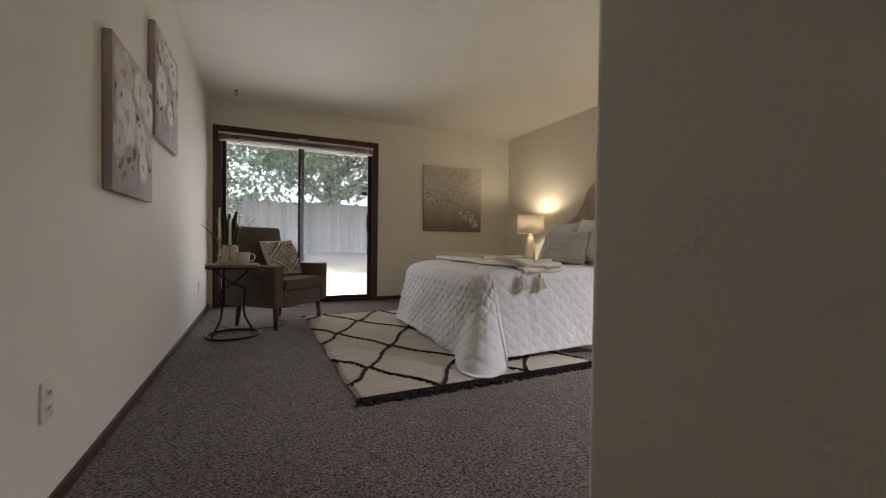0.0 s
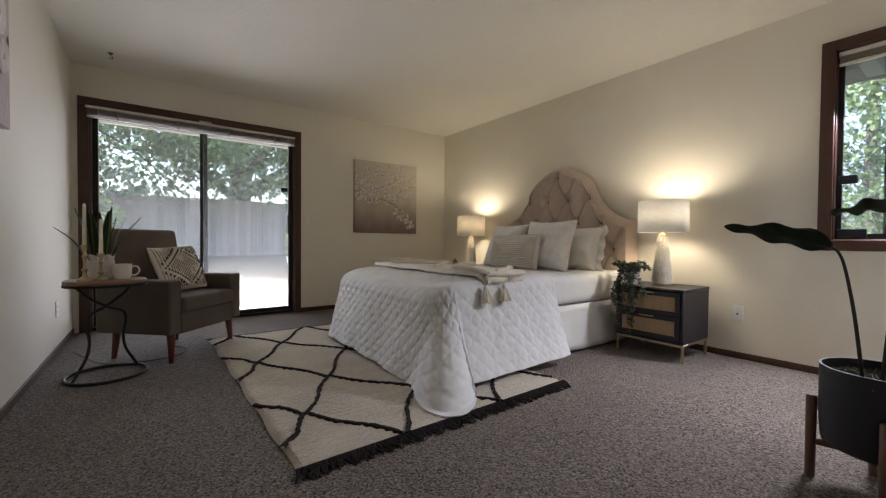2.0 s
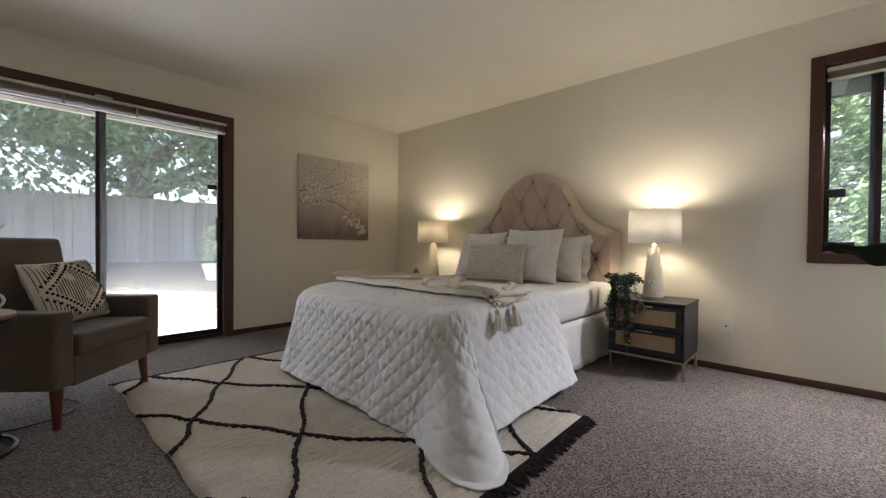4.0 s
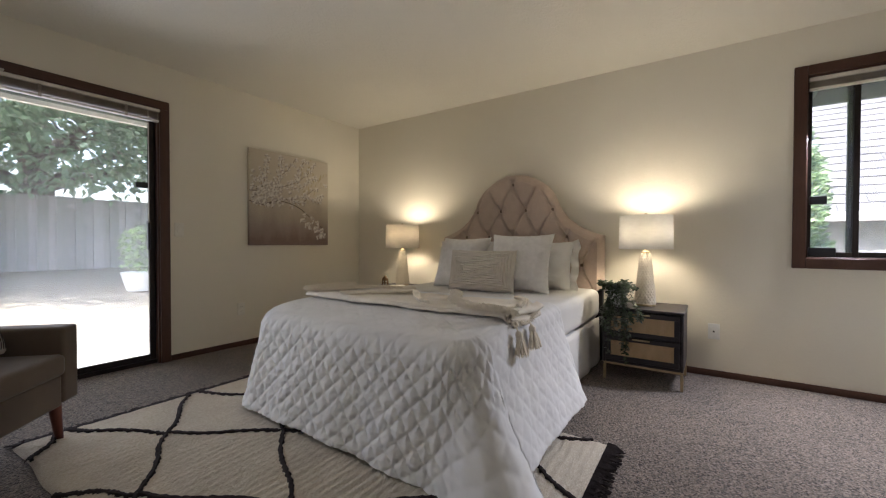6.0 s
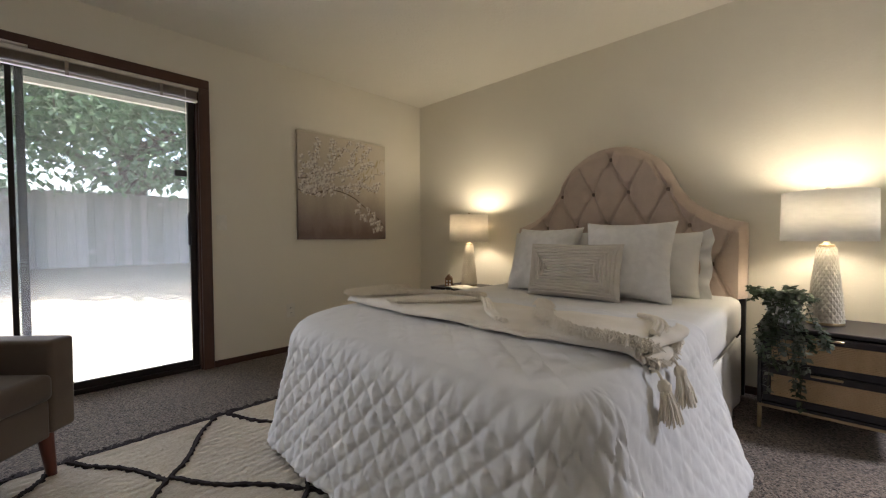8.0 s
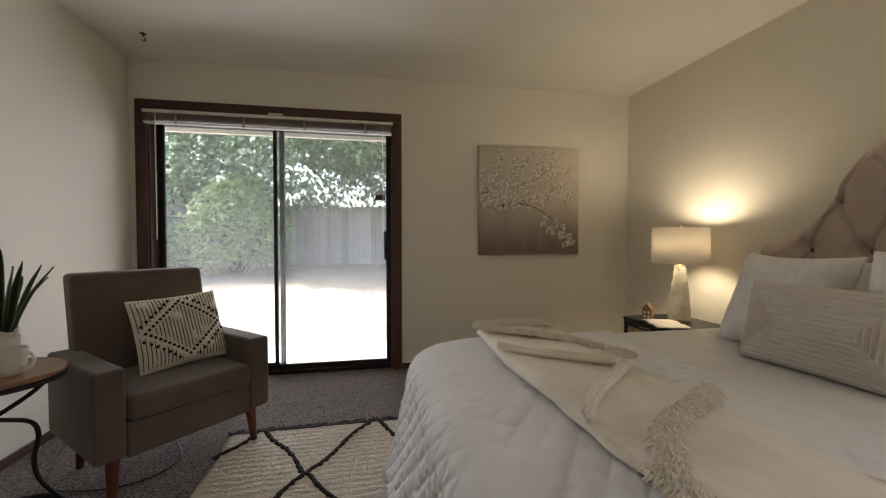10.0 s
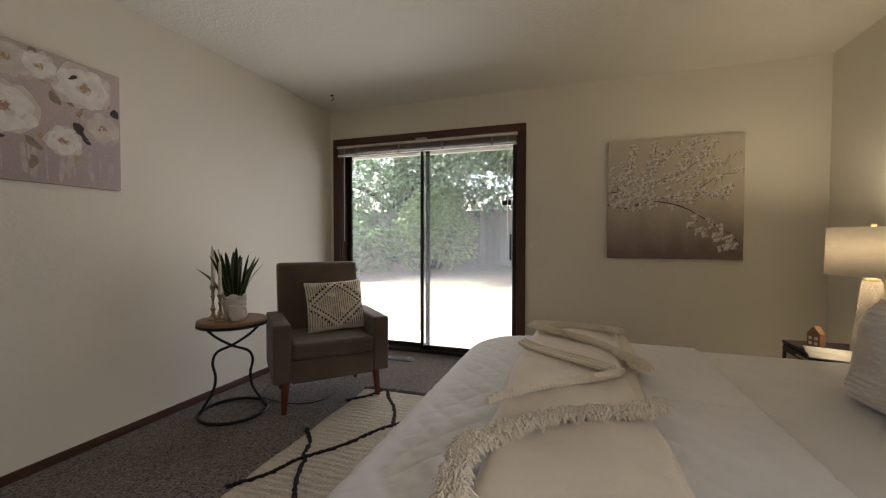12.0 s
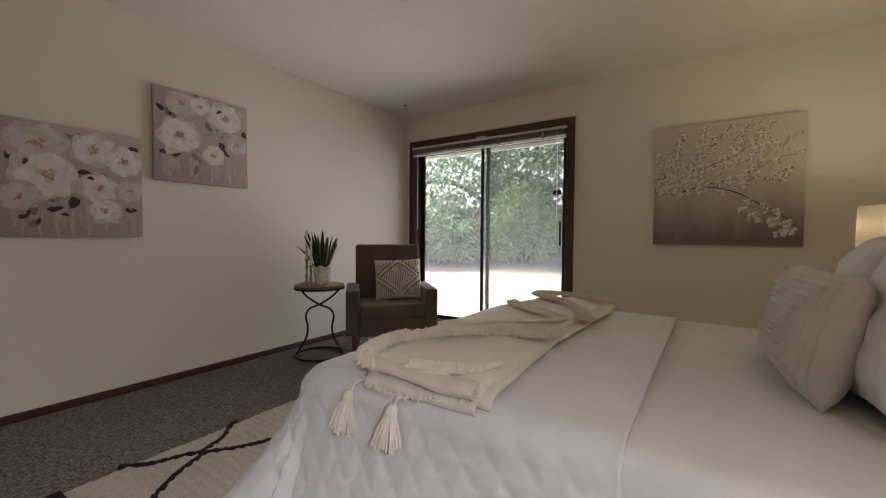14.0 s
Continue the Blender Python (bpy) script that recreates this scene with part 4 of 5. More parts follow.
# ---- pillows ----
def pillow_mesh(w, h, d, ears=0.05, crease=0.012, seed=1.0, n=44, ribs=None):
    """Cushion in its own plane: x across, z up, thick along y."""
    bm = bmesh.new()
    both = []
    for sign in (-1, 1):
        rows = []
        for i in range(n + 1):
            row = []
            for j in range(n + 1):
                u, v = i / n * 2 - 1, j / n * 2 - 1
                x = u * w / 2 * (1 - ears * (1 - v * v) ** 1.0)
                z = v * h / 2 * (1 - ears * (1 - u * u) ** 1.0)
                puff = max(0.0, (1 - u ** 4) * (1 - v ** 4)) ** 0.6
                wr = crease * noise.noise(Vector((u * 3 + seed, v * 3, seed * 3))) * puff + 0.4 * crease * noise.noise(Vector((u * 9 + seed, v * 9, seed))) * puff
                pull = max(abs(u), abs(v)) ** 2 * puff
                wr += 0.7 * crease * pull * noise.noise(Vector((math.atan2(v, u) * 4.5 + seed, 1.2 * math.hypot(u, v), seed)))
                y = sign * (d / 2 * puff) + wr
                if ribs and sign < 0:
                    y -= ribs(u * w / 2, v * h / 2) * min(1.0, puff * 2)
                row.append((x, y, z))
            rows.append(row)
        both.append(rows)
    grid = [[[bm.verts.new(p) for p in row] for row in rows] for rows in both]
    for g in grid:
        for i in range(n):
            for j in range(n):
                bm.faces.new((g[i][j], g[i + 1][j], g[i + 1][j + 1], g[i][j + 1]))
    bmesh.ops.remove_doubles(bm, verts=bm.verts, dist=0.0008)
    return bm


def pillow(name, m, w, h, d, mat, label, category="pillow", **kw):
    ob = part(name, pillow_mesh(w, h, d, **kw), mat, None)
    ob.matrix_basis = m
    return tagged(ob, label, category)


PILLOW = material("white_pillow_cotton", (0.80, 0.79, 0.765), 0.9, second=(0.73, 0.72, 0.69), scale=9, fine=500, bump=0.3, depth=0.001, spec=0.1, fine_mix=0.08)
EMBROID = material("white_embroidered_cotton", (0.82, 0.80, 0.77), 0.9, second=(0.77, 0.75, 0.72), scale=22, fine=300, bump=0.5, depth=0.003, spec=0.1, mix=0.15, fine_mix=0.08)


def rib(x, z):
    """Raised ribs in nested rectangles."""
    s = max(abs(x) - 0.122, abs(z))
    return 0.010 * (0.5 + 0.5 * math.cos(s * 2 * math.pi / 0.0185))


def bed_pillow(name, x, y, z, lean, turn, w, h, d, mat, label, **kw):
    # stands on its lower edge and leans back towards +x
    m = Matrix.Translation((x, y, z)) @ pose(0, 0, 0, 0, 0, -90 + turn) @ pose(0, 0, 0, -lean, 0, 0) @ Matrix.Translation((0, 0, h / 2))
    return pillow(name, m, w, h, d, mat, label, **kw)


bed_pillow("pillow", 3.76, 4.21, 0.60, 17, -2, 0.66, 0.43, 0.17, PILLOW, "white bed pillow leaning on the headboard", seed=2.0, ears=0.07)
near_sham = bed_pillow("pillow", 3.75, 3.46, 0.60, 15, 4, 0.54, 0.42, 0.20, PILLOW, "white ruffled bed pillow leaning on the headboard", seed=5.0, ears=0.07)


def ruffle(u, v):
    a = -1 + 2 * u
    return (0.255 + v * 0.06 + 0.007 * math.sin(u * 17), 0.022 * v * math.sin(u * 23) , a * 0.205 + 0.02 * v * a)


part("ruffle", sheet(bmesh.new(), 70, 8, ruffle), PILLOW, near_sham, thick=0.003)
bed_pillow("throw_pillow", 3.43, 4.07, 0.605, 22, -4, 0.50, 0.47, 0.19, EMBROID, "white square pillow with tone-on-tone embroidery", seed=7.0, ears=0.10)
bed_pillow("throw_pillow", 3.42, 3.51, 0.605, 20, 5, 0.51, 0.49, 0.20, EMBROID, "white square pillow with swirling embroidery", seed=9.0, ears=0.10)
bed_pillow("lumbar_pillow", 3.30, 3.765, 0.612, 12, 3, 0.57, 0.33, 0.16, KNIT, "oatmeal lumbar pillow with raised geometric ribs", seed=11.0, ears=0.04, n=190, ribs=rib)

# ---- throw across the bed ----
throw = thing("throw_blanket", pose(0, 0, 0), "cream woven throw with fringed rows and tassels laid across the bed", "throw blanket")


FRINGE = material("cream_wool_fringe", (0.88, 0.81, 0.69), 0.95, second=(0.80, 0.73, 0.60), scale=20, fine=300, bump=0.3, depth=0.001, spec=0.1, sheen=0.3)
FAR, NEAR, LOW, HIGH = 4.53, 3.035, 2.245, 2.65


def bed_top(x, y):
    """The height of the coverlet under a place on the bed."""
    over = min(0.082, max(0.0, 3.095 - y))
    return 0.640 - sag(x) - 0.085 * (1 - math.sqrt(1 - (over / 0.085) ** 2))


def throw_at(x, y, lift=0.0):
    ripple = 0.007 * noise.noise(Vector((x * 7, y * 4, 4))) + 0.004 * noise.noise(Vector((x * 16, y * 11, 8)))
    return Vector((x, y, bed_top(x, y) + ripple + lift))


def layer(lift, shift, trim, folds):
    """One thickness of the folded throw, with soft uneven edges."""
    def place(u, v):
        y = FAR - trim + u * (NEAR - FAR + 2 * trim)
        x = LOW + shift + v * (HIGH - LOW - trim) + 0.018 * math.sin(y * 4.2 + folds) + 0.010 * noise.noise(Vector((y * 6, folds, v * 2)))
        edge = min(1.0, min(v, 1 - v) * (HIGH - LOW) / 0.035, min(u, 1 - u) * (FAR - NEAR) / 0.03)
        return throw_at(x, y, 0.004 + lift * math.sqrt(max(0.0, edge * (2 - edge))) + 0.005 * math.sin(x * 21 + y * 7 + folds) * edge)
    return sheet(bmesh.new(), 130, 44, place)


part("under_layer", layer(0.010, 0.012, 0.0, 2.0), THROW, throw, thick=0.008)
part("cloth", layer(0.030, 0.0, 0.012, 0.6), THROW, throw, thick=0.008)


def end_fold(u, v):
    """The near end doubled back on itself in two loose loops."""
    x = LOW + 0.05 + u * (HIGH - LOW - 0.06)
    turn = math.pi * (0.5 + 3.0 * v)
    loop = 0.016 + 0.005 * noise.noise(Vector((x * 9, 0.0, 3.0)))
    y = NEAR + 0.022 - 0.030 * abs(math.cos(turn)) * (1 if math.cos(turn) < 0 else -0.6) + 0.016 * noise.noise(Vector((x * 11, v * 2, 1.0)))
    return Vector((x, y - 0.010, bed_top(x, NEAR) + 0.048 - 0.062 * v + loop * math.sin(turn) * 0.4 + 0.012 * noise.noise(Vector((x * 8, v, 6.0)))))


part("end_fold", sheet(bmesh.new(), 70, 36, end_fold), THROW, throw, thick=0.006)


def along(places, count, lift):
    return smooth_curve([throw_at(x, y, lift) for x, y in places], count)


def shag_row(places, length, count, seed, lift=0.046, width=0.014):
    """A row of cut yarn ends that flop to either side."""
    bm = bmesh.new()
    rng = random.Random(seed)
    for p in along(places, count, lift):
        for _ in range(16):
            o = Vector((rng.gauss(0, 1), rng.gauss(0, 1), rng.uniform(0.2, 1.1))).normalized() * length * rng.uniform(0.6, 1.1)
            q = p + Vector((rng.uniform(-width, width), rng.uniform(-width, width), 0))
            tube(bm, [q, q + o * 0.6 + Vector((0, 0, 0.004)), q + o + Vector((rng.uniform(-0.006, 0.006), rng.uniform(-0.006, 0.006), -length * 0.45))], [0.0025, 0.0023, 0.0014], 4)
    tagged(part("fringe", bm, FRINGE, throw, "shaggy cream fringe row"), kind="stuff")


def cord(places, lift, offset, seed):
    """A raised looped cord stitched to the cloth."""
    pts = along([(x + offset * 0.35, y + offset) for x, y in places], 150, lift)
    rng = random.Random(seed)
    radii = [0.0085 * (0.72 + 0.38 * abs(math.sin(k * 0.9)) + 0.12 * rng.random()) for k in range(150)]
    part("cord", tube(bmesh.new(), pts, radii, 7), FRINGE, throw, "raised looped cord")


for k, row in enumerate(([(LOW + 0.01, 4.50), (2.36, 4.53), (2.50, 4.50), (HIGH - 0.01, 4.47)], [(LOW, 4.46), (2.36, 4.36), (2.52, 4.19), (HIGH, 3.98), (HIGH + 0.01, 3.93)],
                         [(HIGH + 0.005, 3.58), (2.58, 3.52), (2.38, 3.41), (LOW, 3.24)], [(LOW - 0.01, 3.26), (LOW - 0.01, 3.15), (LOW + 0.01, 3.06), (LOW + 0.06, 3.03)])):
    shag_row(row, 0.024 if k < 2 else 0.028, 200 if k < 3 else 110, 20 + k)
shag_row([(LOW + 0.06, 3.03), (2.40, 3.02), (2.52, 3.03), (HIGH - 0.03, 3.05)], 0.020, 130, 27, 0.006, 0.010)
for k in range(3):
    cord([(LOW - 0.005, 4.16), (2.32, 4.06), (2.48, 3.97), (2.575, 3.90)], 0.0455, -0.024 * k, k)
    cord([(2.60, 3.875), (2.50, 3.78), (2.34, 3.64), (LOW - 0.005, 3.52)], 0.0455, -0.024 * k, 10 + k)
    cord([(HIGH - 0.01, 3.17), (2.60, 3.11), (2.52, 3.075), (2.42, 3.06)], 0.0455, -0.016 * k, 20 + k)


def tassel(x, seed):
    bm = bmesh.new()
    rng = random.Random(seed)
    top = Vector((x, NEAR - 0.012, bed_top(x, NEAR) - 0.005))
    neck = Vector((x - 0.008, 2.988, top.z - 0.022))
    tube(bm, smooth_curve([top, top.lerp(neck, 0.5) + Vector((0, -0.004, 0.008)), neck], 8), 0.004, 6)
    tube(bm, [neck, neck + Vector((-0.003, -0.006, -0.012)), neck + Vector((-0.005, -0.010, -0.026))], [0.010, 0.018, 0.017], 10)
    for _ in range(130):
        a, r = rng.uniform(0, 6.283), 0.016 * math.sqrt(rng.random())
        p = neck + Vector((-0.005 + r * math.cos(a), -0.010 + 0.7 * r * math.sin(a), -0.024))
        f = p + Vector((2.0 * r * math.cos(a) - 0.004, 1.2 * r * math.sin(a) - 0.014, -rng.uniform(0.065, 0.085)))
        tube(bm, [p, p.lerp(f, 0.5) + Vector((rng.uniform(-0.003, 0.003), -0.003, 0)), f], [0.0025, 0.0025, 0.0018], 4)
    part("tassel", bm, FRINGE, throw, "cream cotton tassel")


tassel(2.27, 1)
tassel(2.43, 2)

# ---- armchair cushion ----
CUSHION = material("cream_cushion_cotton", (0.80, 0.74, 0.63), 0.9, second=(0.74, 0.68, 0.57), scale=12, fine=400, bump=0.3, depth=0.001, spec=0.1)
STITCH = material("black_cotton_stitch", (0.02, 0.018, 0.018), 0.9, scale=20, fine=300, bump=0.1)
GREY_YARN = material("grey_brown_yarn", (0.075, 0.065, 0.06), 0.9, scale=20, fine=300, bump=0.1)
cm = Matrix.Translation((0.815, 4.90, 0.455)) @ pose(0, 0, 0, 0, 0, 44) @ pose(0, 0, 0, -24, -2, 0) @ Matrix.Translation((0.0, 0, 0.19))
cushion = pillow("throw_pillow", cm, 0.42, 0.38, 0.14, CUSHION, "cream cushion with dark stripes and stitched diamonds on the armchair", category="cushion", seed=13.0, ears=0.05)


def on_cushion(x, z, lift=0.002):
    u, v = x / 0.21, z / 0.19
    puff = max(0.0, (1 - u ** 4) * (1 - v ** 4)) ** 0.6
    return Vector((x * (1 - 0.05 * (1 - v * v)), -0.070 * puff - lift, z * (1 - 0.05 * (1 - u * u))))


def cushion_marks():
    def inside(x, z):
        d = abs(x) / 0.18 + abs(z) / 0.15
        return d < 0.86 or (1.16 < d)
    for k in range(-12, 13):
        x = k * 0.0165
        zs = [-0.172 + 0.344 * i / 60 for i in range(61)]
        run = []
        for z in zs + [9]:
            if z != 9 and inside(x, z):
                run.append(on_cushion(x, z))
            else:
                if len(run) > 2:
                    part("stripe", tube(bmesh.new(), run, 0.0021, 4), GREY_YARN, cushion)
                run = []
    dot = bmesh.new()
    bmesh.ops.create_icosphere(dot, subdivisions=1, radius=0.0085)
    data = mesh_of("knot", dot, STITCH)
    for f in (0.98, 1.30):
        for sx in (1, -1):
            for sz in (1, -1):
                for i in range(11):
                    t = i / 10
                    x, z = sx * 0.18 * f * t, sz * 0.15 * f * (1 - t)
                    if abs(x) < 0.195 and abs(z) < 0.175 and not (t in (0, 1) and sx * sz < 0):
                        k = new("knot", data)
                        k.parent = cushion
                        k.location = on_cushion(x, z, 0.003)


cushion_marks()


# ---- things on the side table ----
def candlestick(x, y, h, c):
    st = thing("candlestick", pose(x, y, 0.607), "turned brass candlestick with an ivory taper candle", "candlestick", "candlesticks on the side table")
    s = h / 0.2
    part("stick", lathe(bmesh.new(), [(0.038, 0), (0.040, 0.004), (0.036, 0.012), (0.016, 0.022 * s), (0.009, 0.04 * s), (0.013, 0.055 * s), (0.018, 0.062 * s), (0.010, 0.07 * s), (0.007, 0.10 * s), (0.010, 0.13 * s), (0.015, 0.137 * s), (0.009, 0.145 * s), (0.010, 0.165 * s), (0.017, 0.19 * s), (0.019, h)], 28), BRASS, st)
    part("candle", lathe(bmesh.new(), [(0.011, h - 0.01), (0.011, h), (0.008, h + c - 0.01), (0.003, h + c)], 18), WAX, st, "ivory taper candle")


candlestick(0.258, 4.345, 0.215, 0.25)
candlestick(0.333, 4.332, 0.165, 0.21)

mug = thing("mug", pose(0.432, 4.370, 0.607), "off-white textured ceramic mug", "mug")
part("cup", lathe(bmesh.new(), [(0.032, 0.0), (0.040, 0.006), (0.047, 0.03), (0.050, 0.09), (0.051, 0.096), (0.047, 0.096), (0.044, 0.03), (0.0, 0.012)], 36, close=False), MUG, mug)
part("handle", tube(bmesh.new(), smooth_curve([(0.044, 0.015, 0.078), (0.07, 0.022, 0.08), (0.083, 0.026, 0.055), (0.068, 0.022, 0.028), (0.042, 0.014, 0.024)], 20), 0.006, 8), MUG, mug)
mug.rotation_euler = (0, 0, radians(-25))

SNAKE = leaf_material("dark_sword_leaf", (0.055, 0.085, 0.035), (0.03, 0.05, 0.022))
SNAKE_EDGE = material("yellow_leaf_edge", (0.20, 0.22, 0.09), 0.5, scale=8, fine=60, bump=0.05)
snake = thing("snake_plant", pose(0.318, 4.455, 0.607), "potted snake plant with pale-edged sword leaves", "houseplant")
part("pot", lathe(bmesh.new(), [(0.050, 0.0), (0.060, 0.006), (0.072, 0.09), (0.074, 0.118), (0.063, 0.118), (0.060, 0.09), (0.0, 0.085)], 36, close=False), MUG, snake, "white ceramic pot")
part("soil", lathe(bmesh.new(), [(0.0, 0.095), (0.060, 0.096)], 24, close=False), RUG_DARK, snake)
part("paper_wrap", sheet(bmesh.new(), 40, 5, lambda u, v: ((0.058 + 0.012 * v + 0.006 * math.sin(u * 60)) * math.cos(u * 6.283), (0.058 + 0.012 * v + 0.006 * math.sin(u * 60)) * math.sin(u * 6.283), 0.10 + 0.05 * v + 0.008 * math.sin(u * 31))), PAPER, snake, thick=0.001)


def sword(parent, base, tip, width, turn):
    for kind, half, lift, mat in (("leaf", 1.0, 0.0, SNAKE_EDGE), ("leaf_middle", 0.72, 0.0012, SNAKE)):
        pts = smooth_curve([base, Vector(base).lerp(Vector(tip), 0.5) + Vector((0, 0, 0.035)), tip], 16)
        bm = bmesh.new()
        side = Vector((math.cos(turn), math.sin(turn), 0))
        face = Vector((math.sin(turn), -math.cos(turn), 0))
        for sgn in ((0,) if lift == 0 else (1, -1)):
            rows = []
            for k, p in enumerate(pts):
                f = k / 15
                w = width * half * (0.55 + 1.4 * f - 1.95 * f * f) ** 0.9 if f < 0.999 else 0.0006
                w = max(w, 0.0006)
                dip = face * (0.004 * math.sin(math.pi * f))
                rows.append([bm.verts.new(p - side * w + face * (0.003 + lift * sgn)), bm.verts.new(p + dip + face * lift * sgn), bm.verts.new(p + side * w + face * (0.003 + lift * sgn))])
            for a, b in zip(rows, rows[1:]):
                for j in range(2):
                    bm.faces.new((a[j], b[j], b[j + 1], a[j + 1]))
        part(kind, bm, mat, parent)


rng = random.Random(5)
for k in range(16):
    a = k * 2.4
    r = 0.02 + 0.022 * rng.random()
    spread = rng.uniform(0.05, 0.21)
    h = rng.uniform(0.33, 0.41) - spread * 0.55
    sword(snake, (r * math.cos(a), r * math.sin(a), 0.09), ((r + spread) * math.cos(a), (r + spread) * math.sin(a), 0.09 + h), rng.uniform(0.020, 0.029), a + 1.57 + rng.uniform(-0.5, 0.5))

# ---- things on the nightstands ----
vine = thing("trailing_plant", pose(3.72, 2.84, 0.53), "trailing green plant in a white ribbed pot on the nightstand", "houseplant")
part("pot", lathe(bmesh.new(), [(0.040, 0.0), (0.045, 0.005), (0.058, 0.10), (0.061, 0.12), (0.056, 0.12), (0.053, 0.10), (0.0, 0.095)], 36, close=False), WHITE_PLATE, vine, "white ceramic pot")
VINE = leaf_material("small_green_leaves", (0.10, 0.13, 0.085), (0.06, 0.085, 0.05))
VINE_PALE = leaf_material("small_silvery_leaves", (0.25, 0.275, 0.23), (0.15, 0.175, 0.14))
STEM = material("green_stem", (0.06, 0.07, 0.03), 0.6, scale=20, fine=100, bump=0.05)


def add_leaf(bm, p, way, normal, length, width):
    """A pointed leaf of four triangles, bent along its rib."""
    way = Vector(way).normalized()
    side = way.cross(Vector(normal)).normalized()
    up = side.cross(way)
    p = Vector(p)
    mid = p + way * length * 0.45
    v = [bm.verts.new(q) for q in (p, mid - side * width + up * length * 0.06, p + way * length - up * length * 0.05, mid + side * width + up * length * 0.06, mid - up * length * 0.02)]
    for t in ((0, 1, 4), (1, 2, 4), (2, 3, 4), (3, 0, 4)):
        bm.faces.new([v[i] for i in t])


def vine_strands():
    rng = random.Random(8)
    for k in range(34):
        hanging = k < 20
        a = rng.uniform(2.2, 4.6) if hanging else rng.uniform(0, 6.283)
        start = Vector((0.035 * math.cos(a), 0.035 * math.sin(a), 0.10))
        rim = Vector((0.080 * math.cos(a), 0.080 * math.sin(a), 0.145 + 0.04 * rng.random()))
        pts = [start, rim]
        if hanging:
            # over the front edge of the nightstand and down before its drawers
            out = Vector((-0.140 + rng.uniform(-0.02, 0.008), rng.uniform(-0.16, 0.07), 0.03))
            fall = rng.uniform(0.06, 0.42) * (1.0 if -0.13 < out.y < 0.02 else 0.45)
            pts += [out, Vector((out.x - 0.004, out.y - rng.uniform(-0.02, 0.05), out.z - fall))]
        else:
            pts += [rim + Vector((0.05 * math.cos(a), 0.05 * math.sin(a), rng.uniform(-0.05, 0.03)))]
        pts = smooth_curve(pts, 28)
        part("stem", tube(bmesh.new(), pts, 0.0013, 4), STEM, vine)
        bm = bmesh.new()
        for p in pts[5:]:
            for _ in range(3 if hanging else 2):
                w = Vector((rng.uniform(-1, 1), rng.uniform(-1, 1), rng.uniform(-0.8, 0.3)))
                if p.z < 0.0:
                    w.x = -abs(w.x) * 0.7
                add_leaf(bm, p, w, (rng.uniform(-0.9, 0.2), rng.uniform(-0.5, 0.5), 1), rng.uniform(0.022, 0.036), rng.uniform(0.007, 0.012))
        part("foliage", bm, VINE if not hanging or k % 5 < 2 else VINE_PALE, vine)


vine_strands()

house_deco = thing("wooden_house", pose(3.69, 5.12, 0.535, 0, 0, -60), "small natural wood house ornament on the nightstand", "ornament")
deco = bmesh.new()
outline = [(-0.032, 0.0), (0.032, 0.0), (0.032, 0.075), (0.0, 0.115), (-0.032, 0.075)]
front, rear = [deco.verts.new((x, -0.02, z)) for x, z in outline], [deco.verts.new((x, 0.02, z)) for x, z in outline]
deco.faces.new(front)
deco.faces.new(rear[::-1])
for i in range(5):
    deco.faces.new((front[i], front[(i + 1) % 5], rear[(i + 1) % 5], rear[i]))
part("body", deco, OAK, house_deco)
for x, z in ((-0.014, 0.05), (0.014, 0.05), (-0.014, 0.022), (0.014, 0.022)):
    part("window_hole", boxed(x - 0.007, x + 0.007, -0.0225, -0.0202, z - 0.008, z + 0.008), PAPER, house_deco)

book = thing("open_book", pose(3.67, 4.93, 0.536, 0, 0, 72), "open book lying on the nightstand", "book")
for sx in (1, -1):
    part("page_block", sheet(bmesh.new(), 14, 4, lambda u, v: (sx * u * 0.135, -0.10 + v * 0.20, 0.006 + 0.016 * math.sin(min(1.0, u * 1.6) * 1.57) * (1 - 0.75 * u))), PAPER, book, thick=0.004)
    part("cover", boxed(min(0, sx * 0.14), max(0, sx * 0.14), -0.105, 0.105, 0.0, 0.0028), NIGHT, book)

# ---- tall plant on a wooden stand ----
PX, PY = 2.60, 1.355
RUBBER = leaf_material("big_dark_leaf", (0.035, 0.05, 0.026), (0.02, 0.03, 0.016))
MATTE_POT = material("matte_black_pot", (0.016, 0.015, 0.017), 0.5, scale=9, fine=90, bump=0.1)
MOSS = material("dry_moss", (0.13, 0.115, 0.05), 0.95, second=(0.07, 0.06, 0.03), scale=60, fine=300, bump=0.8, depth=0.01)
fig = thing("potted_plant", pose(PX, PY, 0, 0, 0, 8), "broad-leaved plant in a black pot on a walnut stand", "houseplant")
part("pot", lathe(bmesh.new(), [(0.135, 0.155), (0.150, 0.165), (0.157, 0.26), (0.157, 0.435), (0.150, 0.435), (0.147, 0.39), (0.0, 0.385)], 56, close=False), MATTE_POT, fig, "matte black cylinder pot")
part("pot_base", lathe(bmesh.new(), [(0.0, 0.154), (0.136, 0.1555)], 40, close=False), MATTE_POT, fig)
mossy = bmesh.new()
rng = random.Random(3)
for k in range(420):
    a, r = rng.uniform(0, 6.283), 0.14 * math.sqrt(rng.random())
    p = Vector((r * math.cos(a), r * math.sin(a), 0.388))
    tube(mossy, [p, p + Vector((rng.uniform(-0.02, 0.02), rng.uniform(-0.02, 0.02), rng.uniform(0.01, 0.025))), p + Vector((rng.uniform(-0.03, 0.03), rng.uniform(-0.03, 0.03), rng.uniform(0.0, 0.015)))], 0.0018, 3)
tagged(part("moss", mossy, MOSS, fig, "dry green moss"), kind="stuff")
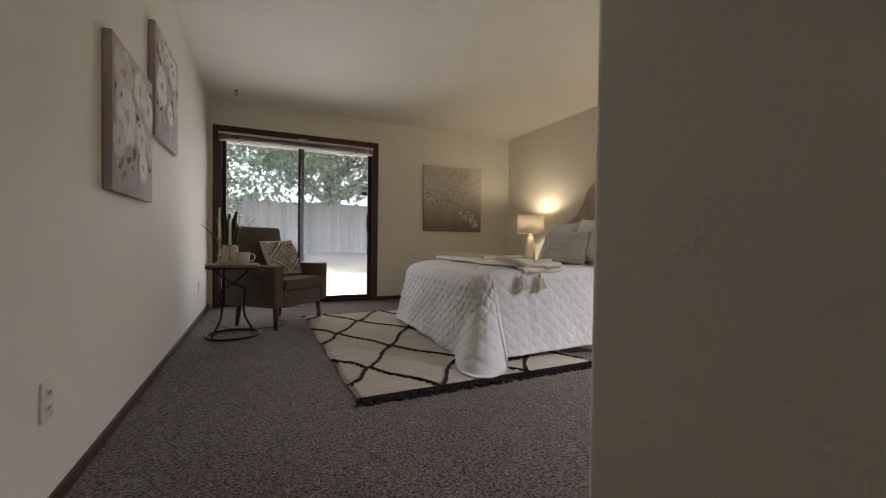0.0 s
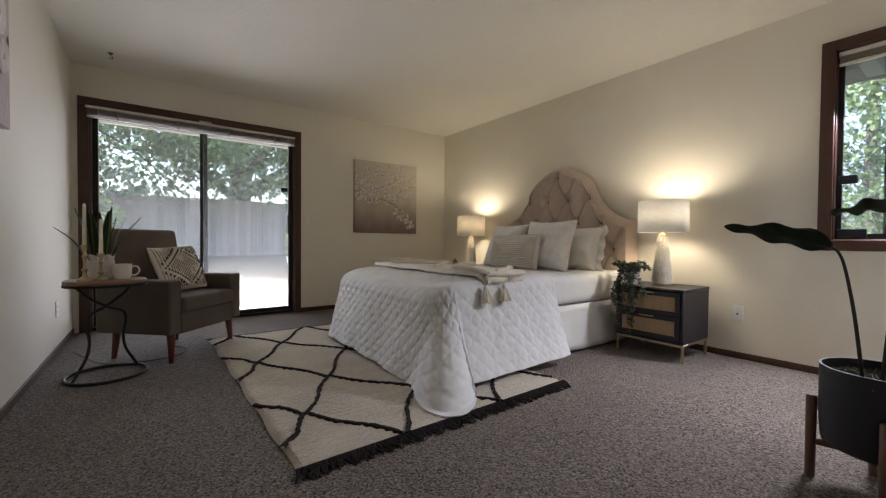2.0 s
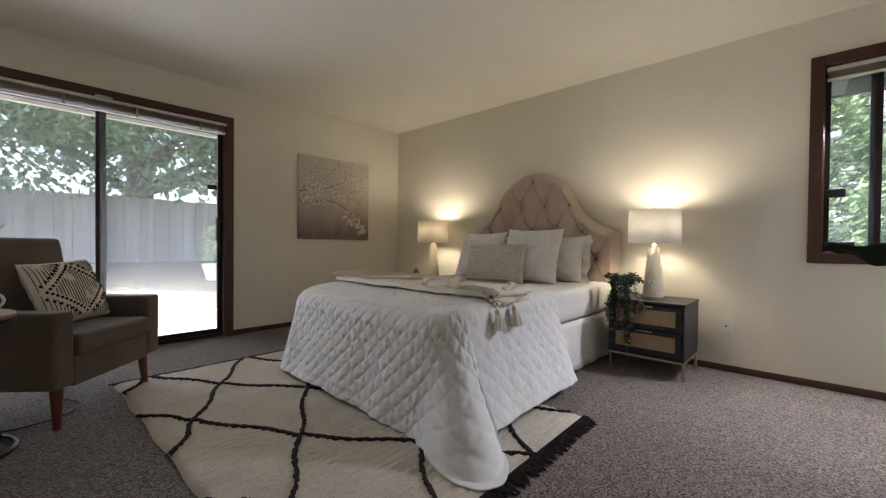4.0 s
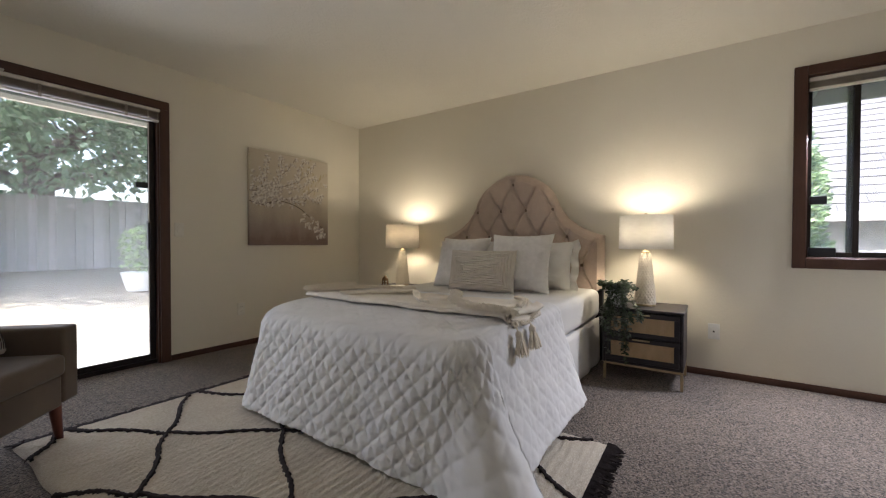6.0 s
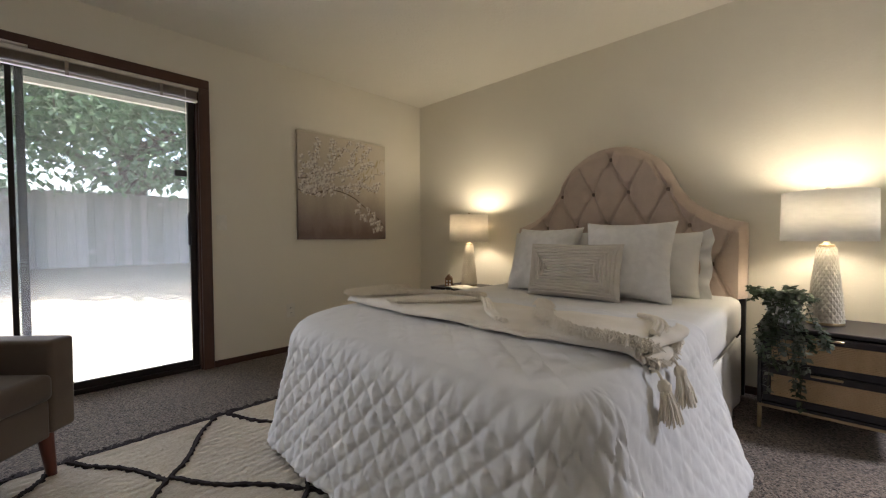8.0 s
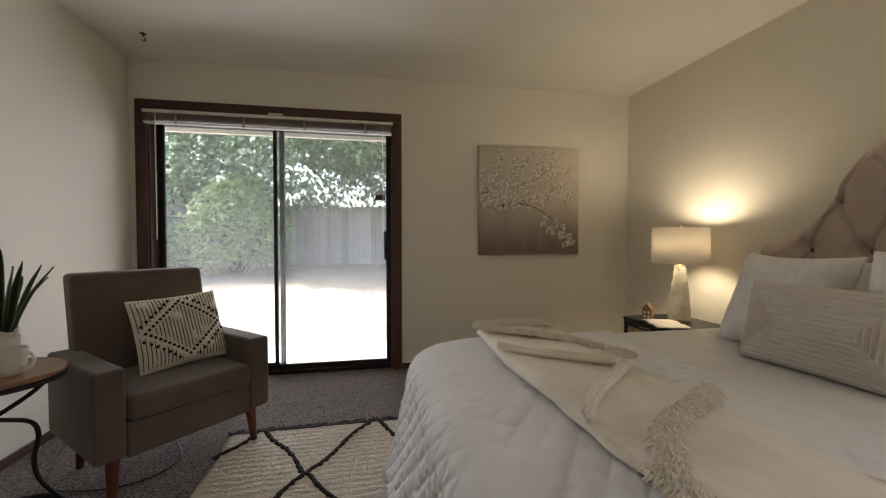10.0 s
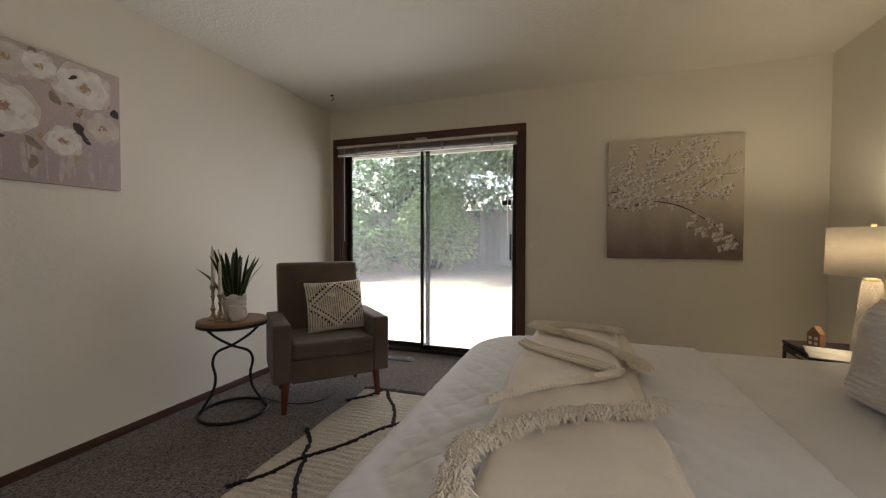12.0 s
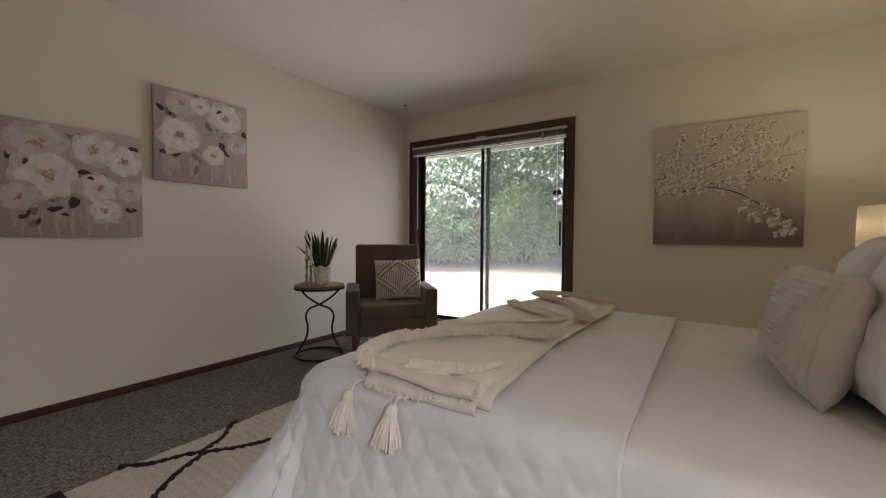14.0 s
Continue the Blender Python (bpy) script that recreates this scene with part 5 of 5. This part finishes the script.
for a in (92, 182, 272, 2):
    x, y = 0.174 * math.cos(radians(a)), 0.174 * math.sin(radians(a))
    part("stand_leg", lathe(bmesh.new(), [(0.013, 0.0), (0.015, 0.004), (0.0165, 0.30), (0.012, 0.306)], 20, x, y), WALNUT, fig, "round walnut leg")
for a in (92, 182):
    dx, dy = 0.166 * math.cos(radians(a)), 0.166 * math.sin(radians(a))
    z = 0.135 if a == 92 else 0.1349
    part("stand_bar", tube(bmesh.new(), [(-dx, -dy, z), (dx, dy, z)], 0.0125, 10), WALNUT, fig)


def big_leaf(path, tip, width, roll, lobe=0.0):
    stalk = smooth_curve(path, 24)
    part("stalk", tube(bmesh.new(), stalk, [0.0062 - 0.0022 * k / 23 for k in range(24)], 8), STEM_DARK, fig)
    base, tip = stalk[-1], Vector(tip)
    way = (tip - base).normalized()
    side = way.cross(Vector((math.sin(roll), 0, math.cos(roll)))).normalized()
    up = side.cross(way)
    length = (tip - base).length

    def blade(u, v):
        s = v * 2 - 1
        w = width * (math.sin(math.pi * min(1, u ** 0.72)) ** 0.75 + 0.02) * (1 - 0.25 * u)
        wave = 0.010 * math.sin(u * 17 + s * 2) * abs(s)
        droop = -0.10 * length * u * u
        return base + way * length * u + side * w * s + up * (0.22 * w * abs(s) + wave + droop * 0.6)

    part("leaf", sheet(bmesh.new(), 30, 13, blade), RUBBER, fig, "long dark green leaf", thick=0.0015)


STEM_DARK = material("dark_stalk", (0.022, 0.024, 0.014), 0.55, scale=20, fine=90, bump=0.1)
big_leaf([(-0.03, 0.045, 0.39), (-0.04, 0.07, 0.62), (-0.05, 0.10, 0.80), (-0.062, 0.125, 0.855)], (-0.13, 0.43, 0.945), 0.056, 0.75)
big_leaf([(0.0, 0.0, 0.39), (0.02, -0.02, 0.7), (0.03, -0.04, 0.96), (0.025, -0.04, 1.0)], (-0.05, 0.14, 0.985), 0.055, 0.5)
big_leaf([(0.01, 0.0, 0.39), (0.035, -0.03, 0.7), (0.05, -0.07, 0.98), (0.05, -0.07, 1.03)], (0.06, -0.05, 1.31), 0.075, 1.2)
big_leaf([(0.05, -0.04, 0.39), (0.07, -0.06, 0.8), (0.10, -0.10, 1.05), (0.14, -0.14, 1.10)], (0.40, -0.22, 1.12), 0.07, 0.3)


# ---- plates, hook, vent, cable ----
def outlet(name, m, label, mat, kind):
    """Front towards -y."""
    o = thing(name, m, label, "switch" if kind == "switch" else "outlet")
    part("plate", boxed(-0.036, 0.036, -0.007, 0.0, -0.058, 0.058, 0.003), mat, o)
    if kind == "outlet":
        for z in (-0.021, 0.021):
            s = part("socket", boxed(-0.014, 0.014, -0.0095, -0.0072, z - 0.014, z + 0.014, 0.001), mat, o)
            for x in (-0.006, 0.006):
                part("slot", boxed(x - 0.0012, x + 0.0012, -0.0104, -0.0097, z - 0.005, z + 0.005), BLACK, s)
    elif kind == "switch":
        part("rocker", boxed(-0.017, 0.017, -0.011, -0.0072, -0.033, 0.033, 0.002), mat, o)
    else:
        part("jack", boxed(-0.006, 0.006, -0.0085, -0.0072, -0.006, 0.006), BLACK, o)
    for z in (-0.045, 0.045) if kind != "outlet" else (0.0,):
        part("screw", lathe(bmesh.new(), [(0.0, 0.0), (0.003, 0.0), (0.003, 0.0012), (0.0, 0.0014)], 8, close=False), mat, o, m=pose(0, -0.007, z, 90, 0, 0))
    return o


outlet("outlet", pose(0.0, 2.18, 0.34, 0, 0, 90), "ivory duplex outlet low on the wall", PLATE, "outlet")
outlet("outlet", pose(0.0, 5.27, 0.327, 0, 0, 90), "ivory duplex outlet beside the sliding door", PLATE, "outlet")
outlet("outlet", pose(2.62, YF, 0.355), "ivory duplex outlet under the blossom painting", PLATE, "outlet")
outlet("light_switch", pose(2.09, YF, 1.10), "ivory rocker switch by the sliding door", PLATE, "switch")
outlet("phone_jack", pose(XR, 2.245, 0.335, 0, 0, -90), "white phone jack plate low on the wall", WHITE_PLATE, "jack")

hook = thing("ceiling_hook", pose(0.306, 5.584, H), "small dark metal plant hook in the ceiling", "hook")
part("plate", lathe(bmesh.new(), [(0.018, -0.004), (0.018, 0.0)], 16), IRON, hook)
part("hook_wire", tube(bmesh.new(), smooth_curve([(0, 0, 0), (0, 0, -0.02), (0.014, 0, -0.032), (0.002, 0, -0.05), (-0.012, 0, -0.04)], 20), 0.003, 6), IRON, hook)

vent = thing("floor_vent", pose(0.866, 5.785, 0.0, 0, 0, 0), "dark metal floor register set in the carpet", "vent")
part("vent_frame", boxed(-0.15, 0.15, -0.055, 0.055, 0.0, 0.006, 0.002), IRON, vent)
for k in range(14):
    part("slat", boxed(-0.13 + k * 0.019, -0.12 + k * 0.019, -0.04, 0.04, 0.0065, 0.010), BLACK, vent)

cable = thing("cable", pose(0, 0, 0), "thin dark cable lying on the carpet under the chair", "cable")
part("wire", tube(bmesh.new(), smooth_curve([(0.10, 5.2, 0.004), (0.30, 4.72, 0.004), (0.52, 4.62, 0.004), (0.72, 4.66, 0.004), (0.80, 4.82, 0.004), (0.70, 5.02, 0.004)], 60), 0.003, 6), BLACK, cable)

# ---- outdoors ----
GRASS = material("dry_lawn", (0.205, 0.18, 0.135), 0.95, second=(0.145, 0.125, 0.09), scale=1.2, fine=30, bump=0.5, depth=0.02, mix=0.7)
CONCRETE = material("patio_concrete", (0.42, 0.40, 0.33), 0.9, second=(0.33, 0.31, 0.24), scale=3, fine=60, bump=0.3, depth=0.004)
SOFFIT = material("grey_green_soffit", (0.20, 0.235, 0.225), 0.7, scale=5, fine=60, bump=0.1)
FASCIA = material("white_fascia", (0.78, 0.78, 0.76), 0.6, scale=5, fine=60, bump=0.1)
ROOFING = material("brown_shingle", (0.125, 0.12, 0.125), 0.9, second=(0.08, 0.076, 0.08), scale=8, fine=80, bump=0.5, depth=0.005, per_object=0.25)
SIDING = material("outer_siding", (0.36, 0.35, 0.33), 0.85, scale=5, fine=60, bump=0.2)
BARK = material("tree_bark", (0.10, 0.08, 0.065), 0.95, second=(0.055, 0.045, 0.038), scale=9, fine=50, stretch=(1, 1, 0.2), bump=0.8, depth=0.02)
FENCEY = 14.0


def land_height(y):
    rise = max(0.0, min(1.0, (y - 7.5) / 6.2))
    return -0.10 + 0.49 * rise * rise * (3 - 2 * rise)


def land(u, v):
    x, y = -60 + u * 120, -40 + v * 120
    return (x, y, land_height(y))


structure("ground", sheet(bmesh.new(), 61, 241, land), GRASS, "dry pale lawn sloping gently up to the fence", "ground")
structure("patio", boxed(-0.6, 4.2, 6.142, 7.15, -0.16, -0.045, 0.01), CONCRETE, "weathered concrete slab outside the door", "patio")

roof = thing("house_roof", pose(0, 0, 0), "low roof with white fascia and grey-green soffits", "roof", kind="structure")
part("deck", boxed(-0.9, 5.0, -2.6, 6.95, 2.60, 2.75), ROOFING, roof)
part("soffit", boxed(-0.9, 5.0, 6.142, 6.93, 2.27, 2.30), SOFFIT, roof, "grey-green soffit")
part("soffit", boxed(4.297, 4.98, -2.6, 6.14, 2.23, 2.26), SOFFIT, roof, "grey-green soffit")
part("fascia", boxed(-0.9, 5.0, 6.935, 6.97, 2.185, 2.62), SOFFIT, roof, "grey-green fascia board")
part("drip_edge", boxed(-0.9, 5.0, 6.93, 6.975, 2.145, 2.183), FASCIA, roof, "white painted drip edge")
part("fascia", boxed(4.985, 5.02, -2.6, 6.93, 2.12, 2.62), SOFFIT, roof)
for y in (0.9, 1.66, 2.4):
    part("bracket", boxed(4.297, 4.97, y - 0.045, y + 0.045, 2.13, 2.229), SOFFIT, roof)

FENCE = material("weathered_fence", (0.36, 0.345, 0.33), 0.9, second=(0.25, 0.235, 0.225), scale=4, fine=50, stretch=(1, 1, 0.1), bump=0.4, per_object=0.2)


def fence_row(m, n, height, label):
    f = thing("fence", m, label, "fence", "garden fences")
    plank = mesh_of("board", boxed(-0.09, 0.09, -0.011, 0.011, 0.0, height, 0.004, steps=1), FENCE)
    rng = random.Random(n)
    for k in range(n):
        b = new("board", plank)
        b.parent = f
        b.matrix_basis = pose(k * 0.152, -0.075 if k % 2 else 0.0, -0.06 + 0.03 * rng.random(), 0, rng.uniform(-0.5, 0.5), 0)
    for z in (0.28, height - 0.28):
        part("rail", boxed(-0.1, n * 0.152, -0.062, -0.014, z, z + 0.085), FENCE, f)
    return f


fence_row(pose(-9.0, FENCEY, 0.39), 118, 1.64, "weathered grey board-on-board wooden fence")
fence_row(pose(10.2, 9.0, -0.10, 0, 0, -90), 90, 1.02, "weathered grey low fence beside the neighbouring house")


# ---- trees and shrubs ----
def cloud(bm, rng, centre, radii, n, length, droop, shell=0.55, floor=None):
    """Leaves through the outer part of a lumpy rounded mass."""
    centre = Vector(centre)
    for _ in range(n):
        d = Vector((rng.gauss(0, 1), rng.gauss(0, 1), rng.gauss(0, 1))).normalized()
        f = shell + (1 - shell) * rng.random() ** 0.5
        lump = 1 + 0.28 * noise.noise(d * 2.6 + centre) + 0.12 * noise.noise(d * 7 + centre)
        p = centre + Vector((d.x * radii[0], d.y * radii[1], d.z * radii[2])) * f * lump
        if floor is not None and p.z < floor:
            p.z = floor + rng.random() * 0.2
        w = Vector((d.x + rng.uniform(-0.8, 0.8), d.y + rng.uniform(-0.8, 0.8), rng.uniform(-0.9, 0.3) - droop))
        s = length * rng.uniform(0.6, 1.3)
        add_leaf(bm, p, w, (rng.uniform(-0.6, 0.6), rng.uniform(-0.6, 0.6), 1), s, s * 0.30)


def tree(name, x, y, base, height, trunk_r, clumps, length, leaf, label, seed, n):
    t = thing(name, pose(x, y, base), label, "tree")
    rng = random.Random(seed)
    part("trunk", tube(bmesh.new(), smooth_curve([(0, 0, -0.1), (0.05, 0.02, height * 0.3), (-0.03, 0.05, height * 0.6), (0.02, 0, height * 0.9)], 16), [trunk_r * (1 - 0.6 * k / 15) for k in range(16)], 14), BARK, t)
    limbs = bmesh.new()
    crown = bmesh.new()
    for cx, cy, cz, rx, rz in clumps:
        c = Vector((cx, cy, cz))
        start = Vector((0, 0, min(height * 0.8, max(1.2, cz * 0.6))))
        tube(limbs, smooth_curve([start, start.lerp(c, 0.5) + Vector((0, 0, 0.4)), c], 8), [trunk_r * 0.4 * (1 - 0.7 * k / 7) for k in range(8)], 6)
        cloud(crown, rng, c, (rx, rx, rz), n, length, 0.3, 0.35)
        for _ in range(4):
            q = c + Vector((rng.uniform(-0.8, 0.8) * rx, rng.uniform(-0.8, 0.8) * rx, rng.uniform(-0.8, 0.5) * rz))
            tube(limbs, [c, c.lerp(q, 0.6) + Vector((0, 0, 0.1)), q], [0.03, 0.02, 0.008], 5)
    part("limb", limbs, BARK, t)
    part("crown", crown, leaf, t)
    return t


GREEN = leaf_material("broad_tree_leaves", (0.19, 0.29, 0.17), (0.13, 0.21, 0.12))
LIGHT = leaf_material("pale_shrub_leaves", (0.36, 0.47, 0.22), (0.26, 0.36, 0.16))
RHODO = leaf_material("rhododendron_leaves", (0.21, 0.32, 0.16), (0.14, 0.23, 0.11))
CEDAR = leaf_material("cedar_sprays", (0.25, 0.34, 0.17), (0.16, 0.23, 0.11))

tree("tree", 2.75, 14.9, 0.39, 7.0, 0.36, [(0.2, -1.6, 2.75, 2.2, 1.15), (-2.6, -1.3, 2.7, 2.2, 1.3), (2.9, -1.2, 3.0, 2.1, 1.2), (-1.4, -2.6, 3.4, 1.8, 1.0), (1.6, -2.8, 3.7, 1.8, 1.0), (5.4, -1.4, 3.0, 1.8, 1.1), (-1.0, -0.6, 5.0, 2.6, 1.5), (1.9, -0.4, 5.4, 2.6, 1.5), (-4.2, 0.0, 4.6, 2.2, 1.6), (5.0, 0.2, 4.2, 1.9, 1.3), (0.3, 0.6, 6.8, 2.6, 1.5)],
     0.18, GREEN, "large leafy broadleaf tree overhanging the fence", 3, 3000)
tree("tree", -3.4, 15.1, 0.39, 7.0, 0.30, [(0.0, -1.6, 2.4, 2.0, 1.4), (-2.4, -1.0, 2.6, 2.1, 1.6), (1.6, -1.4, 2.6, 1.8, 1.2), (1.5, -0.6, 4.6, 2.2, 1.6), (-1.2, 0.0, 5.2, 2.6, 1.7), (-4.2, 0.0, 4.4, 2.2, 1.8), (0.4, 0.4, 6.8, 2.6, 1.5)],
     0.16, GREEN, "tall leafy tree behind the shrubs", 4, 2600)


def shrub(x, y, base, lumps, length, leaf, label, seed, n):
    s = thing("shrub", pose(x, y, base), label, "shrub")
    rng = random.Random(seed)
    stems = bmesh.new()
    crown = bmesh.new()
    for cx, cy, cz, r, rz in lumps:
        tube(stems, smooth_curve([(0.1 * cx, 0.1 * cy, -0.05), (0.5 * cx, 0.5 * cy, 0.4 * cz), (cx, cy, cz)], 8), [0.04 - 0.004 * k for k in range(8)], 6)
        cloud(crown, rng, (cx, cy, cz), (r, r, rz), n, length, 0.05, 0.5, 0.02)
    part("stem", stems, BARK, s)
    part("foliage", crown, leaf, s)
    return s


shrub(-1.1, 12.35, 0.30, [(0.0, 0.0, 1.1, 0.85, 0.9), (-0.5, -0.2, 0.8, 0.7, 0.7), (0.5, -0.1, 0.9, 0.65, 0.75), (0.05, 0.1, 1.75, 0.65, 0.6), (-0.3, 0.1, 1.5, 0.6, 0.6)], 0.12, LIGHT, "rounded light green shrub by the fence", 6, 1500)
shrub(-3.5, 11.6, 0.24, [(0.0, 0.0, 0.8, 0.9, 0.75), (-0.9, 0.2, 0.85, 0.9, 0.8), (0.8, 0.0, 0.65, 0.75, 0.65), (-0.2, 0.3, 1.25, 0.8, 0.6)], 0.20, RHODO, "broad dark green rhododendron shrub", 7, 900)

planter = thing("planter", pose(3.35, 10.6, land_height(10.6)), "white garden planter with a pale green shrub", "planter")
part("tub", lathe(bmesh.new(), [(0.20, 0.0), (0.22, 0.01), (0.30, 0.30), (0.31, 0.33), (0.28, 0.33), (0.26, 0.28), (0.0, 0.27)], 30, close=False), FASCIA, planter, "white tapered tub")
leafy = bmesh.new()
cloud(leafy, random.Random(2), (0, 0, 0.75), (0.30, 0.30, 0.45), 700, 0.07, 0.0, 0.4, 0.33)
part("foliage", leafy, LIGHT, planter)


def cedar(x, y, height, r, seed):
    c = thing("conifer", pose(x, y, -0.1), "tall dense light green cedar beside the house", "tree", "cedars by the house")
    part("trunk", tube(bmesh.new(), [(0, 0, 0), (0, 0, height * 0.9)], [0.12, 0.02], 10), BARK, c)
    rng = random.Random(seed)
    bm = bmesh.new()
    for _ in range(30000):
        z = height * rng.random() ** 0.85
        a = rng.uniform(0, 6.283)
        f = (1 - (z / height) ** 1.6) * r * (1 + 0.35 * noise.noise(Vector((math.cos(a) * 2, math.sin(a) * 2, z * 1.6 + seed))))
        f *= 0.6 + 0.4 * rng.random() ** 0.5
        p = Vector((f * math.cos(a), f * math.sin(a), z + 0.1))
        s = rng.uniform(0.06, 0.13)
        add_leaf(bm, p, (math.cos(a) + rng.uniform(-0.6, 0.6), math.sin(a) + rng.uniform(-0.6, 0.6), rng.uniform(-0.2, 1.0)), (rng.uniform(-1, 1), rng.uniform(-1, 1), 0.6), s, s * 0.28)
    part("foliage", bm, CEDAR, c)


cedar(8.3, 2.05, 5.6, 1.2, 3)
cedar(8.9, 3.9, 6.0, 1.2, 5)

# ---- neighbouring house ----
nb = thing("neighbour_house", pose(13.0, 0, -0.1), "single-storey house with a brown shingle roof and white gutter", "house")
part("wall", boxed(0.6, 7.0, -9.0, 0.9, 0.0, 1.9), SIDING, nb)
length = 7.0
part("roof", boxed(0.0, length, -9.6, 1.5, -0.10, 0.0), ROOFING, nb, "brown shingle roof", m=Matrix.Translation((0, 0, 1.78)) @ pose(0, 0, 0, 0, -40, 0))
part("gutter", boxed(-0.12, 0.0, -9.6, 1.5, 1.60, 1.80, 0.02), FASCIA, nb, "white gutter")
deck = [o for o in nb.children if o.name.startswith("roof")][0]
tile = mesh_of("shingle", boxed(0.0, 0.46, -0.175, 0.175, 0.0, 0.03, 0.006, steps=1), ROOFING)
rng = random.Random(21)
for r in range(20):
    for k in range(15):
        t = new("shingle", tile)
        t.parent = deck
        t.matrix_basis = pose(r * 0.345, -3.85 + k * 0.36 + 0.18 * (r % 2), 0.004 + 0.006 * rng.random(), 0, 4.0, rng.uniform(-1.5, 1.5))
